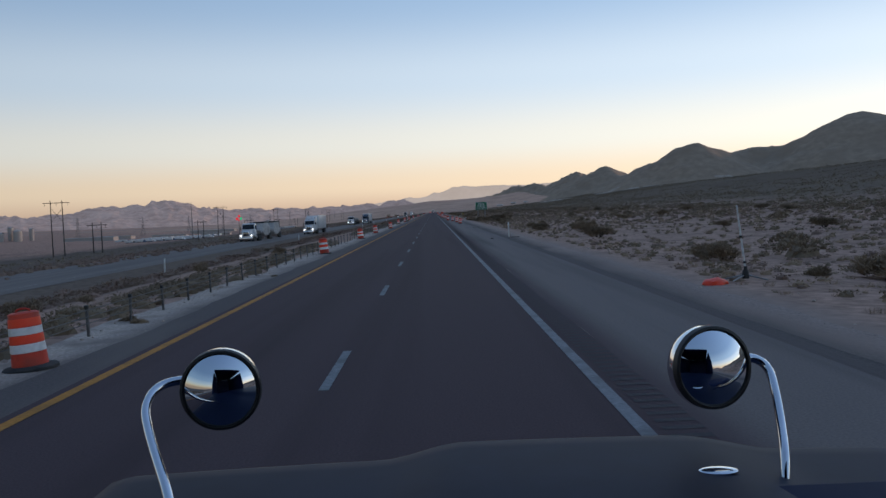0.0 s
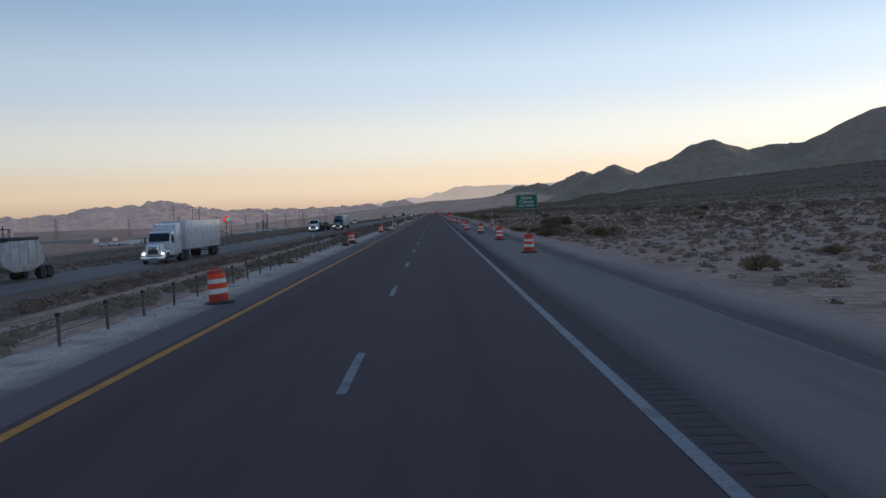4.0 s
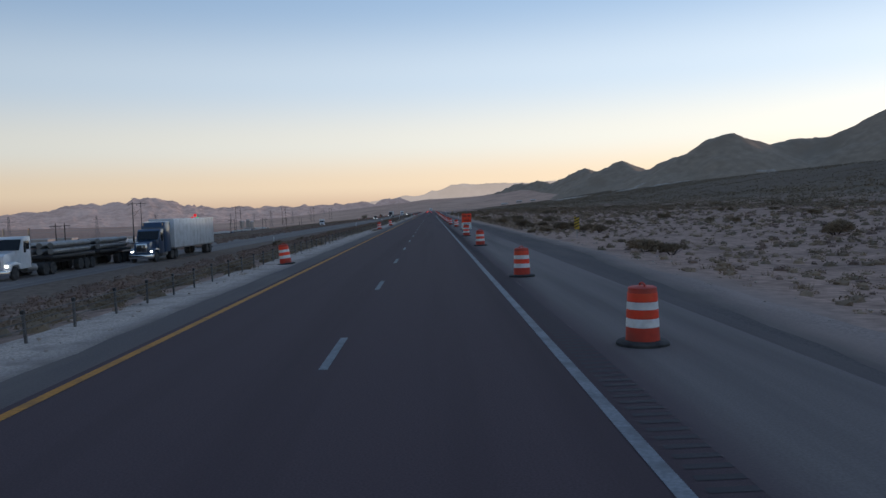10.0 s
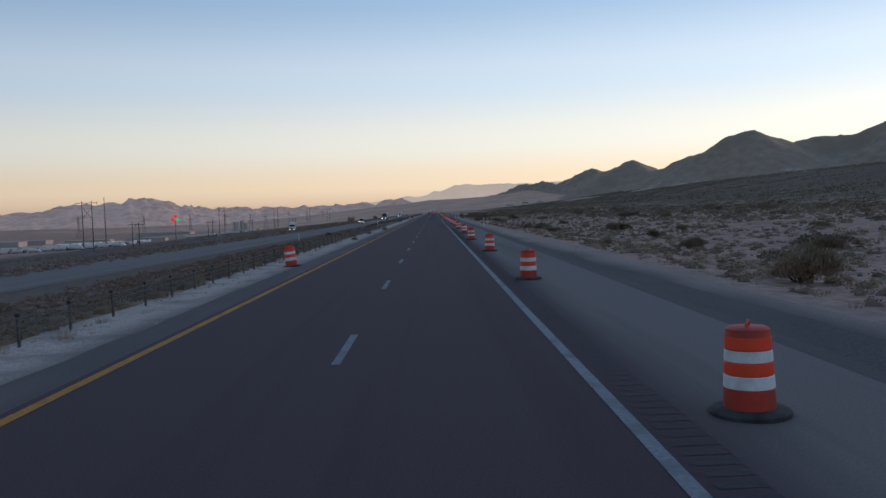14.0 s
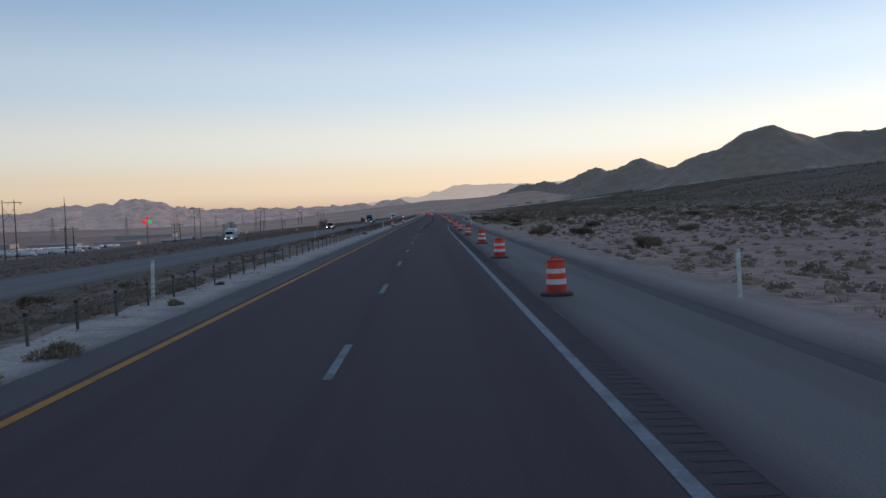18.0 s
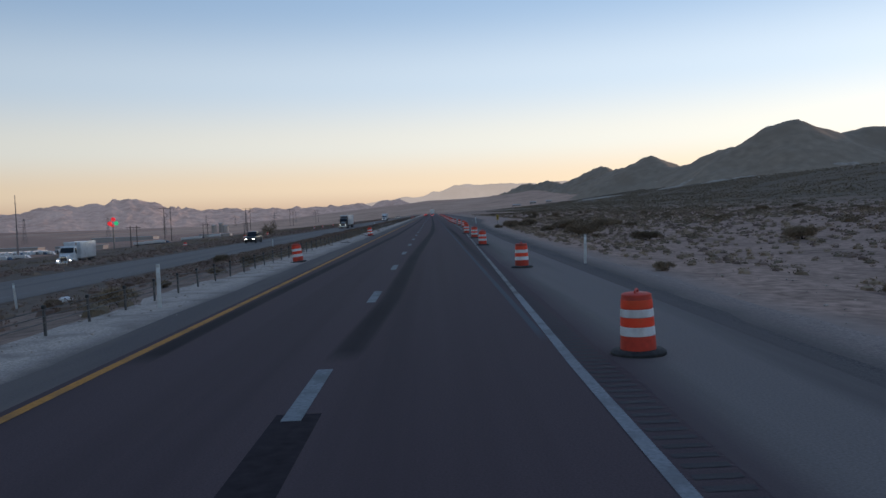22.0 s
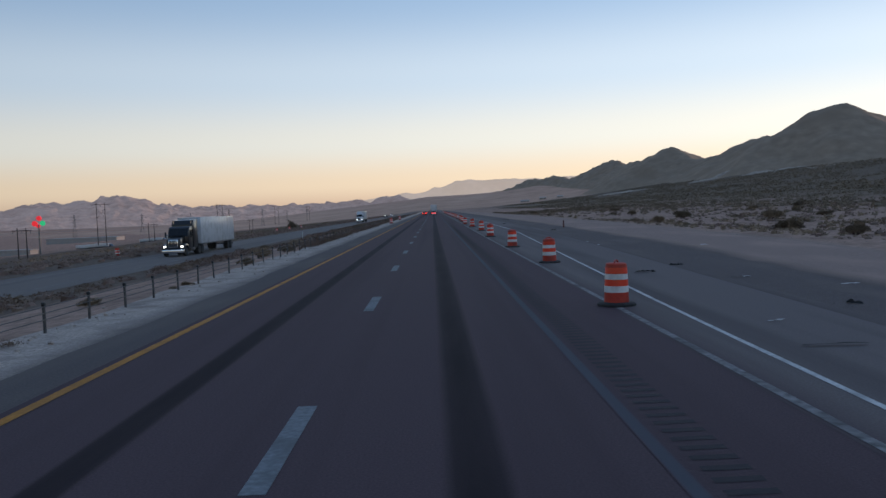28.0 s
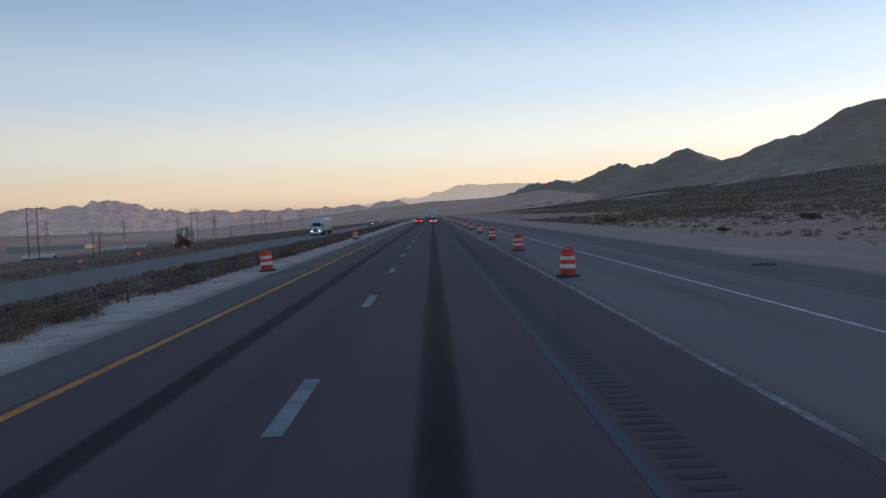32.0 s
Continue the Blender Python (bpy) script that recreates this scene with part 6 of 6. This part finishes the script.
# ---- mesquite beside the opposite road ----
def tree(x, y, tall):
    t = thing("desert_tree", "rounded dark mesquite tree beside the opposite road", "tree", at=(x, y, float(land(x, y)) - 0.1))
    trunk = bmesh.new()
    rod(trunk, (0, 0, -0.3), (0.1, 0, tall * 0.3), 0.16, 0.11, 8)
    tips = []
    for k in range(7):
        a = k * math.tau / 7 + rng.uniform(-0.3, 0.3)
        tip = (math.cos(a) * tall * 0.38, math.sin(a) * tall * 0.38, tall * rng.uniform(0.5, 0.85))
        rod(trunk, (0.1, 0, tall * 0.28), tip, 0.08, 0.025, 6)
        tips.append(tip)
    part("trunk", trunk, WOOD_POLE, t)
    v, f = [], []
    for _ in range(900):
        tip = Vector(rng.choice(tips)) * rng.uniform(0.55, 1.05)
        c = tip + Vector((rng.gauss(0, 0.35), rng.gauss(0, 0.35), rng.gauss(0, 0.30))) * tall * 0.28
        c.z = max(c.z, tall * 0.12)
        u = Vector((rng.uniform(-1, 1), rng.uniform(-1, 1), rng.uniform(-1, 1))).normalized() * rng.uniform(0.12, 0.26)
        w = u.cross(Vector((rng.uniform(-1, 1), rng.uniform(-1, 1), rng.uniform(-1, 1)))).normalized() * 0.10
        k = len(v)
        v += [c - w, c + w, c + u + w * 0.3, c + u - w * 0.3]
        f.append((k, k + 1, k + 2, k + 3))
    raw("crown", v, f, CREOSOTE, t)


tree(-41.0, 740.0, 3.8)
tree(-44.0, 948.0, 3.2)

# ---- stones and litter on the verges ----
stone = bmesh.new()
bmesh.ops.create_icosphere(stone, subdivisions=1, radius=0.5)
sv = np.array([tuple(v.co) for v in stone.verts])
sf = [[v.index for v in f.verts] for f in stone.faces]
stone.free()
r = np.random.RandomState(8)
verts, faces = [], []
for i in range(5200):
    left = i % 2
    y = r.uniform(-5, 960)
    x = BARRIER(y) + r.normal(0.2, 0.7) if left else SANDY(y) + abs(r.normal(0, 3.0)) - 0.8
    if left and x > -6.4:
        continue
    s = 0.03 + 0.09 * r.random_sample() ** 3
    p = sv * (1 + 0.35 * r.uniform(-1, 1, sv.shape)) * s * np.array((1.2, 1.0, 0.7)) + np.array((x, y, float(land(x, y)) - 0.03 if not left else -0.005))
    k = len(verts)
    verts += p.tolist()
    faces += [[a + k for a in q] for q in sf]
tagged(raw("gravel_stones", verts, faces, GRAVEL, label="loose pale stones scattered on the verges"), category="stones", kind="stuff")

for x, y, w, mat, label in ((9.4, 233.5, 0.30, SHEETING, "crumpled white plastic rubbish on the verge"), (10.4, 234.4, 0.16, SHEETING, "crumpled white plastic rubbish on the verge"), (-12.4, 262.0, 0.22, SHEETING, "crumpled white plastic rubbish in the median"), (-11.6, 240.0, 0.2, SHEETING, "crumpled white plastic rubbish in the median"), (-17.0, 575.0, 0.3, SHEETING, "crumpled white plastic rubbish in the median")):
    litter = bmesh.new()
    bmesh.ops.create_icosphere(litter, subdivisions=3, radius=1.0)
    for v in litter.verts:
        v.co = Vector((v.co.x, v.co.y * 0.8, max(v.co.z, -0.2) * 0.6)) * w * (1 + 0.5 * noise.noise(v.co * 2.9 + Vector((y, 0, 0))))
    o = part("litter", litter, mat, label=label)
    o.matrix_basis = pose(x, y, float(land(x, y)) - 0.02)
    tagged(o, category="litter", group="litter")


def tyre_scrap(x, y, size, turn):
    s = bmesh.new()
    last = None
    for k in range(11):
        a, rr = k * 0.24, size * (1 + 0.12 * math.sin(k * 2.1))
        edge = [s.verts.new((rr * math.cos(a), rr * math.sin(a), 0.01)), s.verts.new((rr * math.cos(a) * 0.72, rr * math.sin(a) * 0.72, 0.03 + 0.05 * math.sin(k * 1.3) ** 2))]
        if last:
            s.faces.new((last[0], last[1], edge[1], edge[0]))
        last = edge
    bmesh.ops.solidify(s, geom=s.faces[:], thickness=0.02)
    o = part("tyre_scrap", s, RUBBER, label="torn black strip of shredded tyre on the shoulder")
    o.matrix_basis = pose(x, y, 0.012 if x < float(PAVED(y)) else float(land(x, y)) + 0.0, 0, 0, turn)
    tagged(o, category="tyre scrap", group="tyre scraps")


for x, y, size, turn in ((6.4, 64.0, 0.5, 20), (4.6, 62.5, 0.25, 80), (5.4, 104.0, 0.3, 150), (8.6, 481.0, 0.35, 40), (6.9, 725.0, 0.4, 10), (8.8, 728.0, 0.3, 200), (9.6, 806.0, 0.35, 70), (9.2, 716.0, 0.3, 110), (12.4, 836.0, 0.6, 0), (11.0, 772.0, 0.3, 30), (-7.2, 627.0, 0.3, 30), (-7.4, 606.0, 0.5, 10)):
    tyre_scrap(x, y, size, turn)
for x, y, long, wide, turn, mat, label in ((14.0, 740.2, 0.45, 0.16, 15, SHEETING, "flat pale plastic scrap lying on bare gravel"), (9.1, 722.6, 0.55, 0.14, -8, RUBBER, "flat black rubber scrap lying on bare gravel"), (9.35, 722.7, 0.30, 0.12, 30, SHEETING, "flat pale plastic scrap lying on bare gravel"), (10.9, 719.7, 0.5, 0.12, 5, SHEETING, "flat pale plastic scrap lying on bare gravel"), (6.4, 713.8, 0.35, 0.08, 12, SHEETING, "flat pale plastic scrap lying on the ramp"), (6.2, 711.2, 1.0, 0.10, -4, RUBBER, "long black rubber strip lying on the ramp"), (9.46, 747.8, 0.55, 0.10, 60, SHEETING, "flat pale plastic scrap lying on bare gravel"), (9.27, 743.9, 0.5, 0.10, 70, SHEETING, "flat pale plastic scrap lying on bare gravel"), (10.9, 778.7, 0.9, 0.2, 10, DRY_BRUSH, "flattened straw-coloured branch on bare gravel"), (8.45, 230.1, 0.3, 0.2, 20, SHEETING, "crumpled white paper on the gravel verge"), (9.1, 220.9, 0.2, 0.15, 50, SHEETING, "crumpled white paper on the gravel verge"), (9.4, 219.1, 0.2, 0.15, 10, SHEETING, "crumpled white paper on the gravel verge")):
    scrap = bmesh.new()
    for k in range(7):
        u = k / 6 - 0.5
        edge = [scrap.verts.new((u * long, side * wide / 2 * (1 - 1.2 * u * u) * (1 + 0.4 * noise.noise((k * 1.7, side, y))), 0.02 + 0.035 * abs(noise.noise((k * 0.9, side * 2, x))))) for side in (-1, 1)]
        if k:
            scrap.faces.new((last[0], edge[0], edge[1], last[1]))
        last = edge
    bmesh.ops.solidify(scrap, geom=scrap.faces[:], thickness=0.02)
    o = part("litter", scrap, mat, label=label)
    o.matrix_basis = pose(x, y, -0.012 if x > float(PAVED(y)) else 0.008, 0, 0, turn)
    tagged(o, category="litter", group="flat litter")
stub = thing("steel_stub", "short rusty steel post stub standing in the dirt", "post", at=(13.3, 780.5, float(land(13.3, 780.5)) - 0.05))
part("post", box(bmesh.new(), -0.06, 0.06, -0.06, 0.06, -0.2, 0.75, 0.01), RUST, stub)
